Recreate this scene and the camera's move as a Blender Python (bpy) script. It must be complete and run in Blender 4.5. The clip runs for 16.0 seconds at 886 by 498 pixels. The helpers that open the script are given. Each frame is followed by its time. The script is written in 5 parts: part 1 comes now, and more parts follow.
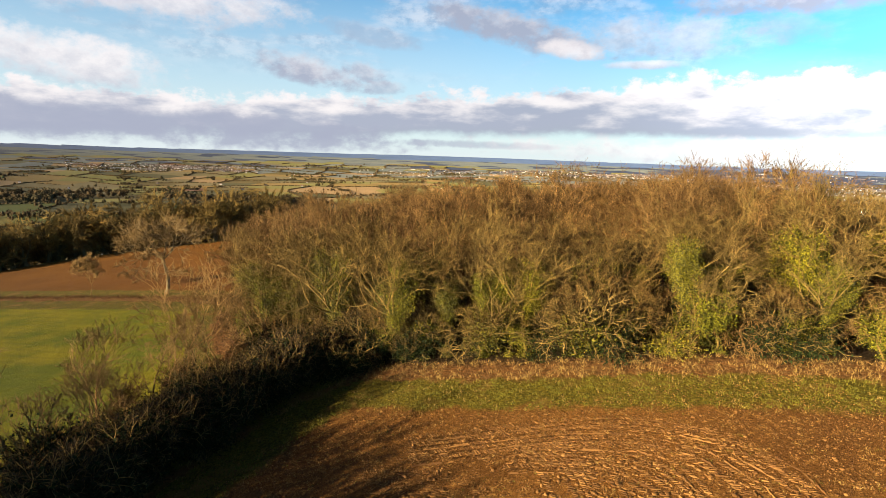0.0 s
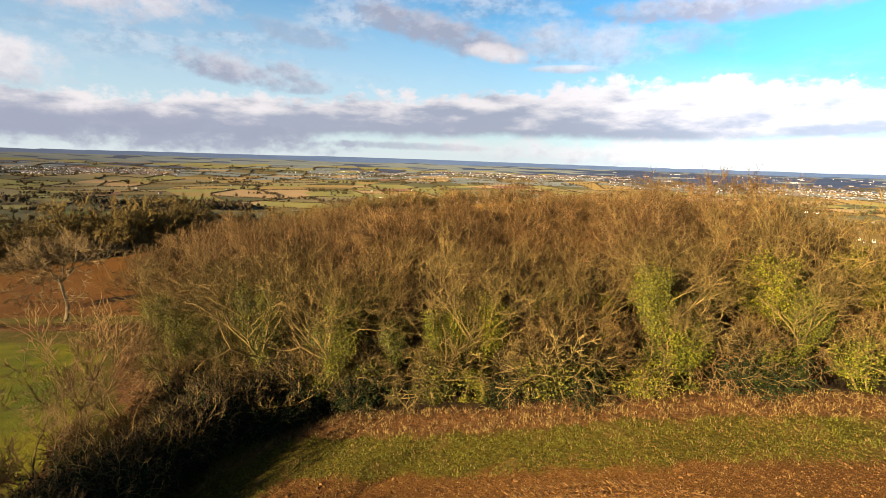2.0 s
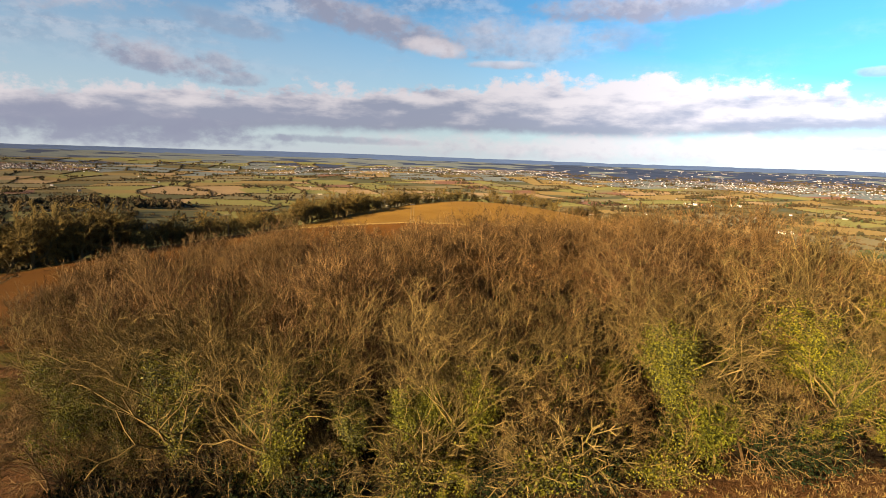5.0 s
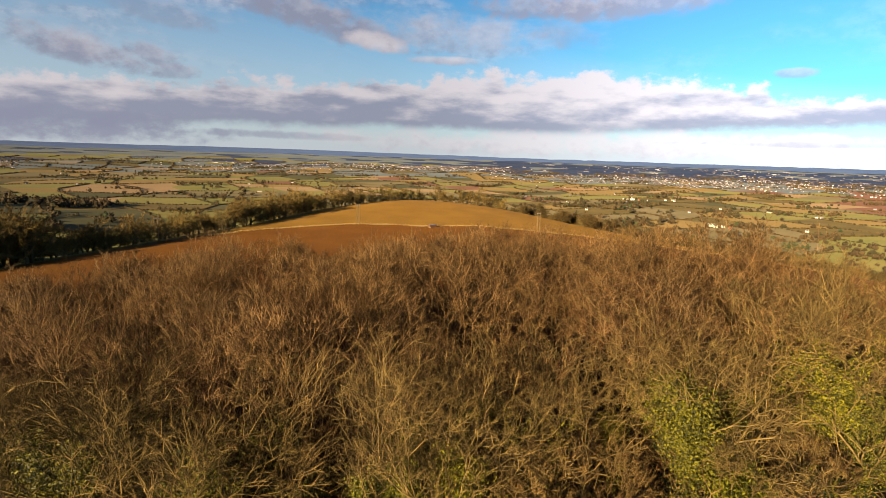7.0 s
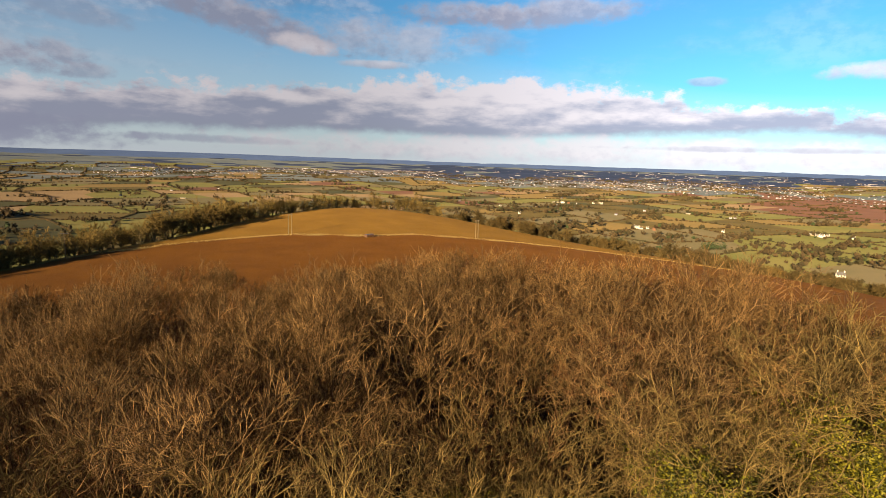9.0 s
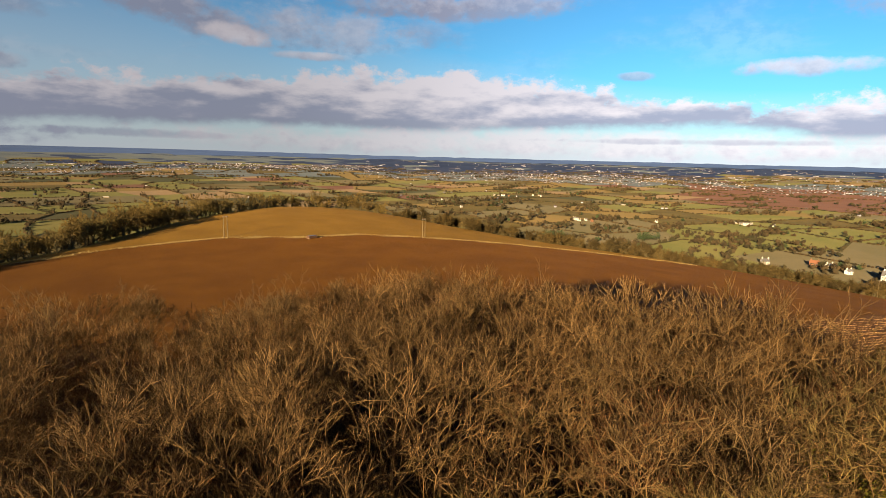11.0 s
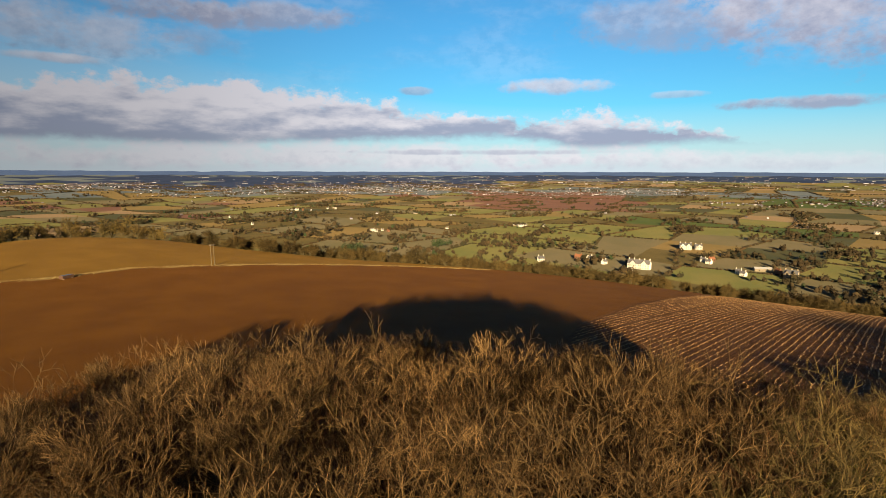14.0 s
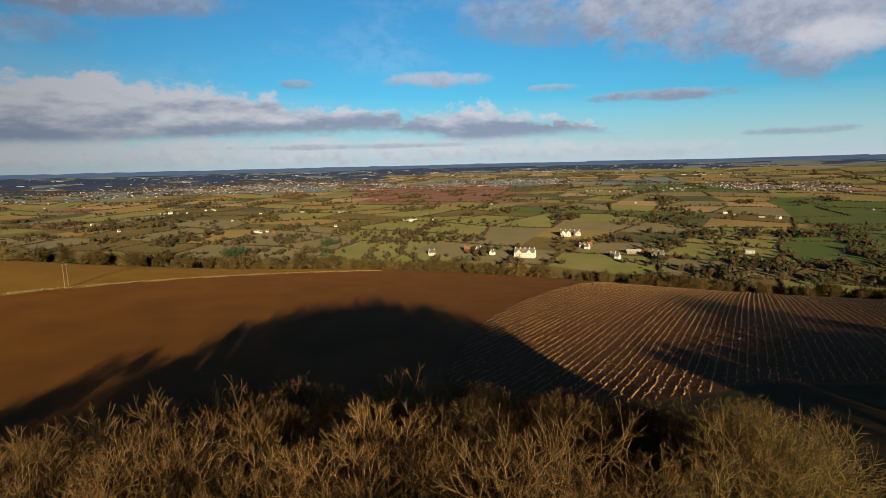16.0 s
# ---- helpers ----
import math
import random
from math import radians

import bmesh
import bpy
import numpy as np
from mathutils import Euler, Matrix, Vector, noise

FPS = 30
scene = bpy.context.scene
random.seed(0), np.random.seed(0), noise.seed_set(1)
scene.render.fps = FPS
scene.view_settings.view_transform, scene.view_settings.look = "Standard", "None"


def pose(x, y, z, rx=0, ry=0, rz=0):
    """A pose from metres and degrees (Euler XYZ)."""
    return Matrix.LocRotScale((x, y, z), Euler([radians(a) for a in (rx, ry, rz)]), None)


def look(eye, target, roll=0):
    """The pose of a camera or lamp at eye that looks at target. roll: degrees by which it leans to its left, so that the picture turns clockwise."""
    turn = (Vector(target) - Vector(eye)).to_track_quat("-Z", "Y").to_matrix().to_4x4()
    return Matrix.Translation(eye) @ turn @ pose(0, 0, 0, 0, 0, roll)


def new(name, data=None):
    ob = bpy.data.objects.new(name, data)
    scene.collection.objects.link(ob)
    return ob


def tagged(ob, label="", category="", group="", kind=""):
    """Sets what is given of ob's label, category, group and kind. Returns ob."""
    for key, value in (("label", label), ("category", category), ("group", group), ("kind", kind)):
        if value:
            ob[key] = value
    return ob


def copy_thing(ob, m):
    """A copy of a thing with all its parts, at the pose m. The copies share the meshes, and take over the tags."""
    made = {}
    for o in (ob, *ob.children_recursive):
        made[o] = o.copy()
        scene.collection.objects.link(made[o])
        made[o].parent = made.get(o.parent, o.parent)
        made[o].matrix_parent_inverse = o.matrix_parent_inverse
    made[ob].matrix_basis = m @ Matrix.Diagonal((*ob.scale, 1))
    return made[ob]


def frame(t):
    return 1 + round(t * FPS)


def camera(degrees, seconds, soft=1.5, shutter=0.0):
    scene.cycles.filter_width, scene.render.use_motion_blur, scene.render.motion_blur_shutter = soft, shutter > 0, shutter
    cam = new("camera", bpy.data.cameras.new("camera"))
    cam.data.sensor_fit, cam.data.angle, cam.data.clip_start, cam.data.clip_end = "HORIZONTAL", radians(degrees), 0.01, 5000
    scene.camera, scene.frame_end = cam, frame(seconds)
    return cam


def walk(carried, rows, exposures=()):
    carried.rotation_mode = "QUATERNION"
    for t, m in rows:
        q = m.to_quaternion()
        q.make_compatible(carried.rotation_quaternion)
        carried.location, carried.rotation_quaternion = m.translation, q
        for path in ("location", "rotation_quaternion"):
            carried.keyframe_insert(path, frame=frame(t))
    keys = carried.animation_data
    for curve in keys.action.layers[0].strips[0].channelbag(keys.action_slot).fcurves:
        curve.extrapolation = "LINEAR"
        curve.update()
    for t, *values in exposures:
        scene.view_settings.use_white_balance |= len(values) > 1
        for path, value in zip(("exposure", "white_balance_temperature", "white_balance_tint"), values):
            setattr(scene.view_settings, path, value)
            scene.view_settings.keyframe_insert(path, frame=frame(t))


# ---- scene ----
EXPOSURES = [(0.0, 2.62, 6600, 8), (4.0, 2.24, 6500, 12), (8.0, 1.9, 6500, 14), (12.5, 1.52, 6420, 13), (14.0, 1.36, 6300, 11), (16.0, 0.98, 6000, 6)]
# ---- camera ----
cam = camera(76.41, 16.0, soft=0.8)
PATH = [
    (0.0, look((8.08, 6.477, 13.494), (8.241, 8.446, 13.177), 1.9)),
    (0.5, look((7.885, 8.223, 13.833), (8.128, 10.183, 13.521), 1.8)),
    (1.0, look((7.777, 10.008, 14.203), (8.09, 11.958, 13.89), 1.7)),
    (1.5, look((7.728, 11.801, 14.598), (8.08, 13.745, 14.287), 1.7)),
    (2.0, look((7.544, 13.493, 15.003), (7.944, 15.429, 14.698), 1.8)),
    (2.5, look((7.374, 15.207, 15.517), (7.826, 17.132, 15.215), 1.7)),
    (3.0, look((7.363, 16.925, 16.073), (7.836, 18.843, 15.759), 1.6)),
    (3.5, look((7.373, 18.724, 16.654), (7.855, 20.638, 16.331), 1.5)),
    (4.0, look((7.421, 20.483, 17.134), (7.934, 22.389, 16.811), 1.5)),
    (4.2, look((7.447, 21.178, 17.25), (7.983, 23.078, 16.929), 1.6)),
    (6.3, look((8.339, 29.34, 18.548), (9.044, 31.184, 18.23), 1.9)),
    (6.5, look((8.481, 30.131, 18.726), (9.211, 31.965, 18.408), 1.9)),
    (7.0, look((8.769, 31.85, 19.182), (9.554, 33.66, 18.856), 1.9)),
    (7.5, look((9.044, 33.626, 19.542), (9.927, 35.39, 19.215), 2.0)),
    (8.0, look((9.352, 35.462, 19.82), (10.257, 37.216, 19.497), 1.9)),
    (8.5, look((9.744, 37.251, 20.196), (10.647, 39.009, 19.894), 1.7)),
    (9.0, look((10.093, 38.845, 20.744), (11.086, 40.554, 20.439), 1.8)),
    (9.2, look((10.237, 39.534, 20.898), (11.255, 41.229, 20.592), 2.0)),
    (11.3, look((12.417, 48.129, 22.48), (13.622, 49.694, 22.165), 1.2)),
    (11.5, look((12.728, 48.831, 22.573), (13.962, 50.374, 22.265), 1.1)),
    (12.0, look((13.513, 50.395, 22.907), (14.793, 51.902, 22.603), 1.0)),
    (12.5, look((14.397, 51.908, 23.278), (15.71, 53.385, 22.969), 1.0)),
    (13.0, look((15.28, 53.323, 23.517), (16.646, 54.749, 23.201), 0.9)),
    (13.5, look((16.287, 54.656, 23.8), (17.794, 55.939, 23.514), 0.5)),
    (14.0, look((17.43, 55.841, 24.269), (19.087, 56.927, 23.996), 0.1)),
    (14.5, look((18.571, 56.642, 25.037), (20.305, 57.598, 24.757), -0.2)),
    (15.0, look((19.767, 57.079, 25.831), (21.545, 57.952, 25.552), -0.6)),
    (15.5, look((20.972, 57.248, 26.652), (22.782, 58.049, 26.366), -1.0)),
    (16.0, look((22.444, 57.049, 27.409), (24.276, 57.795, 27.11), -1.4)),
]
walk(cam, PATH, EXPOSURES)
SUN_POWER, SKY_POWER = 5.0, 0.05
SKY_TINT, SKY_TINT_EAST, AIR = (0.30, 0.57, 0.70), (0.17, 0.43, 0.56), (2.7, 2.9, 3.15)
CLOUD_WHITE, CLOUD_MAUVE, CLOUD_GREY = (3.3, 3.08, 3.15), (1.38, 1.48, 1.92), (1.35, 1.5, 1.85)

# ---- world and sun ----
SUN_AZ, SUN_EL = radians(238.8), radians(11.3)
TO_SUN = Vector((math.sin(SUN_AZ) * math.cos(SUN_EL), math.cos(SUN_AZ) * math.cos(SUN_EL), math.sin(SUN_EL)))
sun = new("sun", bpy.data.lights.new("sun", "SUN"))
sun.data.energy, sun.data.angle, sun.data.color = SUN_POWER, radians(0.53), (1.0, 0.75, 0.43)
sun.matrix_basis = look(TO_SUN * 50, (0, 0, 0))


class Nodes:
    """A short hand for node trees."""

    def __init__(self, tree):
        self.tree = tree

    def add(self, kind, **inputs):
        node = self.tree.nodes.new("ShaderNode" + kind)
        for key, value in inputs.items():
            key = key.replace("_", " ")
            slot = node.inputs[int(key[1:])] if key[0] == "i" and key[1:].isdigit() else node.inputs[key]
            if isinstance(value, bpy.types.NodeSocket):
                self.tree.links.new(value, slot)
            else:
                slot.default_value = value
        return node

    def math(self, op, a, b=0.0, c=0.0, clamp=False):
        node = self.add("Math", i0=a, i1=b, i2=c)
        node.operation, node.use_clamp = op, clamp
        return node.outputs[0]

    def vec(self, op, a, b):
        node = self.add("VectorMath", i0=a, i1=b)
        node.operation = op
        return node.outputs[0]

    def noise(self, vector, scale, detail=4.0, rough=0.55, lacunarity=2.0):
        return self.add("TexNoise", Vector=vector, Scale=scale, Detail=detail, Roughness=rough, Lacunarity=lacunarity).outputs[0]

    def ramp(self, value, low, high, a=0.0, b=1.0, smooth=True):
        node = self.add("MapRange", i0=value, i1=low, i2=high, i3=a, i4=b)
        node.interpolation_type = "SMOOTHSTEP" if smooth else "LINEAR"
        return node.outputs[0]

    def mix(self, k, a, b):
        node = self.add("Mix")
        node.data_type = "RGBA"
        for slot, value in zip((node.inputs[0], node.inputs[6], node.inputs[7]), (k, a, b)):
            if isinstance(value, bpy.types.NodeSocket):
                self.tree.links.new(value, slot)
            else:
                slot.default_value = value if isinstance(value, float) else (*value[:3], 1)
        return node.outputs[2]


def make_world():
    world = bpy.data.worlds.new("winter_sky")
    world.use_nodes = True
    scene.world = world
    tree = world.node_tree
    n = Nodes(tree)
    sky = n.add("TexSky")
    sky.sky_type, sky.sun_disc = "NISHITA", False
    sky.sun_elevation, sky.sun_rotation = SUN_EL, SUN_AZ
    sky.altitude, sky.air_density, sky.dust_density, sky.ozone_density = 200, 1.0, 0.2, 2.0
    back = tree.nodes["Background"]
    way = n.add("TexCoord").outputs["Generated"]
    split = n.add("SeparateXYZ", Vector=way)
    x, y, z = split.outputs
    az = n.math("ARCTAN2", x, y)
    el = n.math("MULTIPLY", n.math("ARCSINE", z), 57.2958)

    def at(ka, ke, seed):
        return n.add("CombineXYZ", X=n.math("MULTIPLY", az, ka), Y=n.math("MULTIPLY", el, ke), Z=seed).outputs[0]

    clear = n.vec("MULTIPLY", sky.outputs[0], n.mix(n.ramp(az, 0.05, 1.1), SKY_TINT, SKY_TINT_EAST))
    clear = n.mix(n.ramp(el, 15.0, 48.0, 0.0, 0.92), clear, (0.0, 0.0, 0.0))
    # pale air low down
    depth = n.math("SUBTRACT", n.ramp(az, -0.2, 1.2, 19.0, 7.0), n.ramp(az, -0.65, -1.3, 0.0, 12.0))
    low = n.math("SUBTRACT", 0.9, n.math("DIVIDE", n.math("MAXIMUM", el, 0.0), depth), clamp=True)
    clear = n.mix(low, clear, AIR)
    azd = n.math("MULTIPLY", az, 57.2958)
    rag = n.noise(at(15.0, 0.4, 7.7), 1.0, 10.0, 0.62)
    puff = n.noise(at(38.0, 0.95, 2.6), 1.0, 8.0, 0.6)
    fray = n.math("ADD", n.math("MULTIPLY", n.math("SUBTRACT", rag, 0.5), 4.2), n.math("MULTIPLY", n.math("SUBTRACT", puff, 0.5), 2.0))

    def profile(points, high):
        """A value that follows the bearing in degrees, from pairs of bearing and value."""
        ramp = n.add("ValToRGB", Fac=n.ramp(azd, -60.0, 140.0, smooth=False))
        ramp.color_ramp.interpolation = "EASE"
        slots = ramp.color_ramp.elements
        for k, (where, value) in enumerate(points):
            slot = slots[k] if k < 2 else slots.new(1.0)
            slot.position, slot.color = (where + 60) / 200, (value / high,) * 3 + (1,)
        return n.math("MULTIPLY", ramp.outputs[0], high)

    def cloud(colour, az0, el0, wide, tall, slant, white, dense):
        """A ragged cloud: pale where the light strikes its top, mauve below."""
        u = n.math("DIVIDE", n.math("SUBTRACT", azd, az0), wide)
        v = n.math("ADD", n.math("DIVIDE", n.math("SUBTRACT", el, el0), tall), n.math("MULTIPLY", u, -slant))
        d = n.math("ADD", n.math("ADD", n.math("MULTIPLY", u, u), n.math("MULTIPLY", v, v)), fray)
        mask = n.math("MULTIPLY", n.ramp(d, 1.7, 0.0), dense)
        lit = n.math("ADD", n.math("MULTIPLY", v, 0.28), n.math("MULTIPLY", n.math("SUBTRACT", puff, 0.5), 1.3))
        tone = n.mix(n.math("ADD", lit, white, clamp=True), CLOUD_MAUVE, CLOUD_WHITE)
        return n.mix(mask, colour, tone)

    # high torn clouds: bearing, height, half width, half depth, slant, whiteness, density
    north = [(-20, 12.6, 10, 1.5, 0.0, 0.8, 0.8), (-30, 7.4, 8, 1.8, -0.4, 0.85, 0.85), (10.5, 12.3, 7.0, 1.5, -1.0, 0.0, 0.9), (16.2, 10.5, 2.6, 0.8, -0.3, 0.95, 0.8),
             (25, 11.6, 8, 1.7, -0.2, 0.55, 0.6), (32, 13.9, 7, 1.0, 0.1, 0.1, 0.8), (-9.0, 7.9, 4.6, 1.2, -0.7, 0.2, 0.9), (-3.4, 8.0, 2.2, 0.8, -0.6, 0.2, 0.7),
             (-1.6, 6.7, 1.7, 0.6, 0.0, 0.2, 0.6), (-3.0, 11.6, 4.2, 1.0, -0.6, 0.05, 0.4), (23.4, 9.1, 3.0, 0.35, 0.0, 0.7, 0.75)]
    east = [(39, 14.0, 8, 1.1, 0.2, 0.1, 0.75), (34, 11.6, 3, 1.2, -0.5, 0.1, 0.35), (67.7, 8.1, 4.6, 0.65, -0.1, 0.55, 0.8), (89.3, 5.8, 5.6, 0.5, -0.1, 0.05, 0.9), (99.7, 2.1, 4.6, 0.32, 0.2, 0.0, 0.6),
            (77, 13.2, 7.5, 2.0, -0.3, 0.1, 0.6), (97, 12.4, 16, 4.4, -0.5, 0.36, 0.95), (103, 9.3, 4.4, 1.3, 0.0, 0.95, 0.8), (100, 7.4, 3.8, 0.9, -0.2, 0.1, 0.6), (54, 7.8, 1.5, 0.35, 0.0, 0.2, 0.6),
            (79, 7.0, 2.2, 0.3, 0.0, 0.5, 0.5), (125, 9, 12, 2.5, 0.0, 0.5, 0.8)]
    veil = n.noise(at(4.0, 0.22, 5.2), 1.0, 9.0, 0.6)
    veil = n.math("MULTIPLY", n.ramp(veil, 0.44, 0.66), n.math("MULTIPLY", n.ramp(el, 6.5, 10.0), n.ramp(az, 0.95, 0.2, 0.12, 0.5)))
    clear = n.mix(veil, clear, n.mix(n.ramp(puff, 0.35, 0.6), CLOUD_MAUVE, CLOUD_WHITE))
    for row in north + east:
        clear = cloud(clear, *row)
    # the long bank of cumulus, white above and mauve along its foot
    top = profile([(-60, 5.6), (-14, 5.4), (3, 6.5), (18, 6.9), (27, 8.1), (38, 8.3), (46, 7.4), (58, 5.8), (66, 4.9), (72, 5.4), (80, 4.2), (86, 2.4), (100, 0.5), (140, 3.0)], 10.0)
    foot = profile([(-60, 0.6), (-10, 1.4), (6, 2.3), (18, 2.6), (34, 2.3), (46, 2.9), (56, 3.1), (64, 3.2), (71, 2.1), (79, 2.6), (90, 2.4)], 10.0)
    white = profile([(-60, 0.45), (-8, 0.3), (16, 0.22), (25, 0.5), (36, 0.72), (50, 0.5), (62, 0.25), (90, 0.2)], 1.0)
    rise = n.math("SUBTRACT", n.math("ADD", top, n.math("MULTIPLY", fray, 1.25)), el)
    stand = n.math("SUBTRACT", el, n.math("ADD", foot, n.math("MULTIPLY", fray, 0.35)))
    bank = n.math("MULTIPLY", n.ramp(rise, -0.15, 0.85), n.ramp(stand, -0.35, 0.7))
    deep = n.math("DIVIDE", stand, n.math("MAXIMUM", n.math("SUBTRACT", top, foot), 0.8))
    streak = n.math("MULTIPLY", n.math("SUBTRACT", n.noise(at(13.0, 0.75, 9.9), 1.0, 7.0), 0.5), 2.4)
    lit = n.math("ADD", n.math("ADD", n.math("MULTIPLY", deep, 1.25), -0.62), n.math("ADD", white, streak))
    tone = n.mix(n.ramp(lit, 0.0, 1.0), CLOUD_MAUVE, CLOUD_WHITE)
    tone = n.mix(n.ramp(deep, 0.3, 0.0, 0.0, 0.75), tone, CLOUD_GREY)
    sky_colour = n.mix(n.math("MULTIPLY", bank, 0.93), clear, tone)
    # grey sheets and thin bars low in the north
    for row in ((-24, 2.1, 24, 1.6, -0.35, -0.35, 0.9), (6, 1.5, 9, 0.35, -0.2, -0.2, 0.6), (46, 1.5, 32, 1.2, 0.0, 1.0, 0.75), (80, 1.1, 18, 0.8, 0.0, 0.9, 0.5), (60, 1.9, 12, 0.25, 0.0, 0.1, 0.5)):
        sky_colour = cloud(sky_colour, *row)
    # sky gain raised eastward to offset the later fall in exposure
    gain = n.math("SUBTRACT", n.ramp(az, 0.25, 1.12, 1.0, 2.05), n.ramp(az, 2.0, 3.0, 0.0, 0.9))
    sky_colour = n.vec("MULTIPLY", sky_colour, n.add("CombineXYZ", X=gain, Y=gain, Z=gain).outputs[0])
    tree.links.new(sky_colour, back.inputs["Color"])
    back.inputs["Strength"].default_value = SKY_POWER


make_world()

# ---- materials ----
MATS = {}


def surface(name, rough=0.9, spec=0.2):
    m = bpy.data.materials.new(name)
    m.use_nodes = True
    MATS[name] = m
    n = Nodes(m.node_tree)
    shader = m.node_tree.nodes["Principled BSDF"]
    shader.inputs["Roughness"].default_value = rough
    shader.inputs["Specular IOR Level"].default_value = spec
    shader.inputs["Diffuse Roughness"].default_value = min(1.0, rough)
    return m, n, shader


def plain(name, a, b, scale=3.0, rough=0.9, bump=0.0, fine=0.0, spec=0.2, vary=0.0, metal=0.0, stain=None):
    """Two tones mixed by noise at two scales, a shift from object to object, and fine relief."""
    m, n, shader = surface(name, rough, spec)
    where = n.add("TexCoord").outputs["Object"]
    k = n.ramp(n.noise(where, scale, 5.0), 0.3, 0.7)
    k2 = n.noise(where, scale * 9, 3.0)
    k = n.math("ADD", n.math("MULTIPLY", k, 0.7), n.math("MULTIPLY", k2, 0.3))
    colour = n.mix(k, a, b)
    if stain:
        colour = n.mix(n.ramp(n.noise(where, scale * 0.4, 6.0), 0.52, 0.7), colour, stain)
    if vary:
        pick = n.add("ObjectInfo").outputs["Random"]
        gain = n.math("ADD", n.math("MULTIPLY", pick, 2 * vary), 1 - vary)
        colour = n.vec("MULTIPLY", colour, n.add("CombineXYZ", X=gain, Y=n.math("POWER", gain, 0.9), Z=n.math("POWER", gain, 0.8)).outputs[0])
    m.node_tree.links.new(colour, shader.inputs["Base Color"])
    shader.inputs["Metallic"].default_value = metal
    if bump:
        relief = n.add("Bump", Strength=bump, Distance=0.05, Height=n.noise(where, fine or scale * 12, 4.0))
        m.node_tree.links.new(relief.outputs[0], shader.inputs["Normal"])
    return m


def isle(name, a, b, rough=0.9, spec=0.2, c=None, vary=0.0, skew=1.0):
    """For joined small pieces: each island takes its own tone."""
    m, n, shader = surface(name, rough, spec)
    geo = n.add("NewGeometry")
    pick = geo.outputs["Random Per Island"]
    colour = n.mix(n.math("POWER", pick, skew), a, b)
    if vary:
        own = n.add("ObjectInfo").outputs["Random"]
        gain = n.math("ADD", n.math("MULTIPLY", own, 2 * vary), 1 - vary)
        warm = n.math("ADD", n.math("MULTIPLY", n.math("FRACT", n.math("MULTIPLY", own, 7.31)), 0.3), 0.8)
        colour = n.vec("MULTIPLY", colour, n.add("CombineXYZ", X=gain, Y=n.math("MULTIPLY", gain, n.math("POWER", warm, 0.35)), Z=n.math("MULTIPLY", gain, warm)).outputs[0])
    if c:
        colour = n.mix(n.ramp(n.noise(geo.outputs["Position"], 0.02, 3.0), 0.45, 0.65), colour, c)
    m.node_tree.links.new(colour, shader.inputs["Base Color"])
    return m


def land(name, tones, scale=0.05, relief=0.3, grain=1.2, rough=0.95, streak=None):
    """Open ground in world metres: broad patches, grain and clods, and rows where the land was worked."""
    m, n, shader = surface(name, rough, 0.15)
    where = n.add("NewGeometry").outputs["Position"]
    a, b, c = tones
    colour = n.mix(n.ramp(n.noise(where, scale, 6.0, 0.6), 0.35, 0.65), a, b)
    fine = n.noise(where, grain, 6.0, 0.7)
    colour = n.mix(n.ramp(fine, 0.52, 0.72), colour, c)
    height = fine
    if streak:
        turn, gap, tone, amount = streak
        axis = (math.cos(radians(turn)), -math.sin(radians(turn)), 0)
        across = n.add("VectorMath", i0=where, i1=axis)
        across.operation = "DOT_PRODUCT"
        wobble = n.math("ADD", across.outputs["Value"], n.math("MULTIPLY", n.noise(where, 0.06, 2.0), gap * 0.8))
        row = n.math("SINE", n.math("MULTIPLY", wobble, 2 * math.pi / gap))
        row = n.ramp(n.math("ADD", row, n.math("MULTIPLY", n.math("SUBTRACT", fine, 0.5), 2.5)), -0.6, 1.2)
        colour = n.mix(n.math("MULTIPLY", row, amount), colour, tone)
        height = n.math("ADD", fine, n.math("MULTIPLY", row, 0.5))
    m.node_tree.links.new(colour, shader.inputs["Base Color"])
    bump = n.add("Bump", Strength=relief, Distance=0.25, Height=height)
    m.node_tree.links.new(bump.outputs[0], shader.inputs["Normal"])
    return m


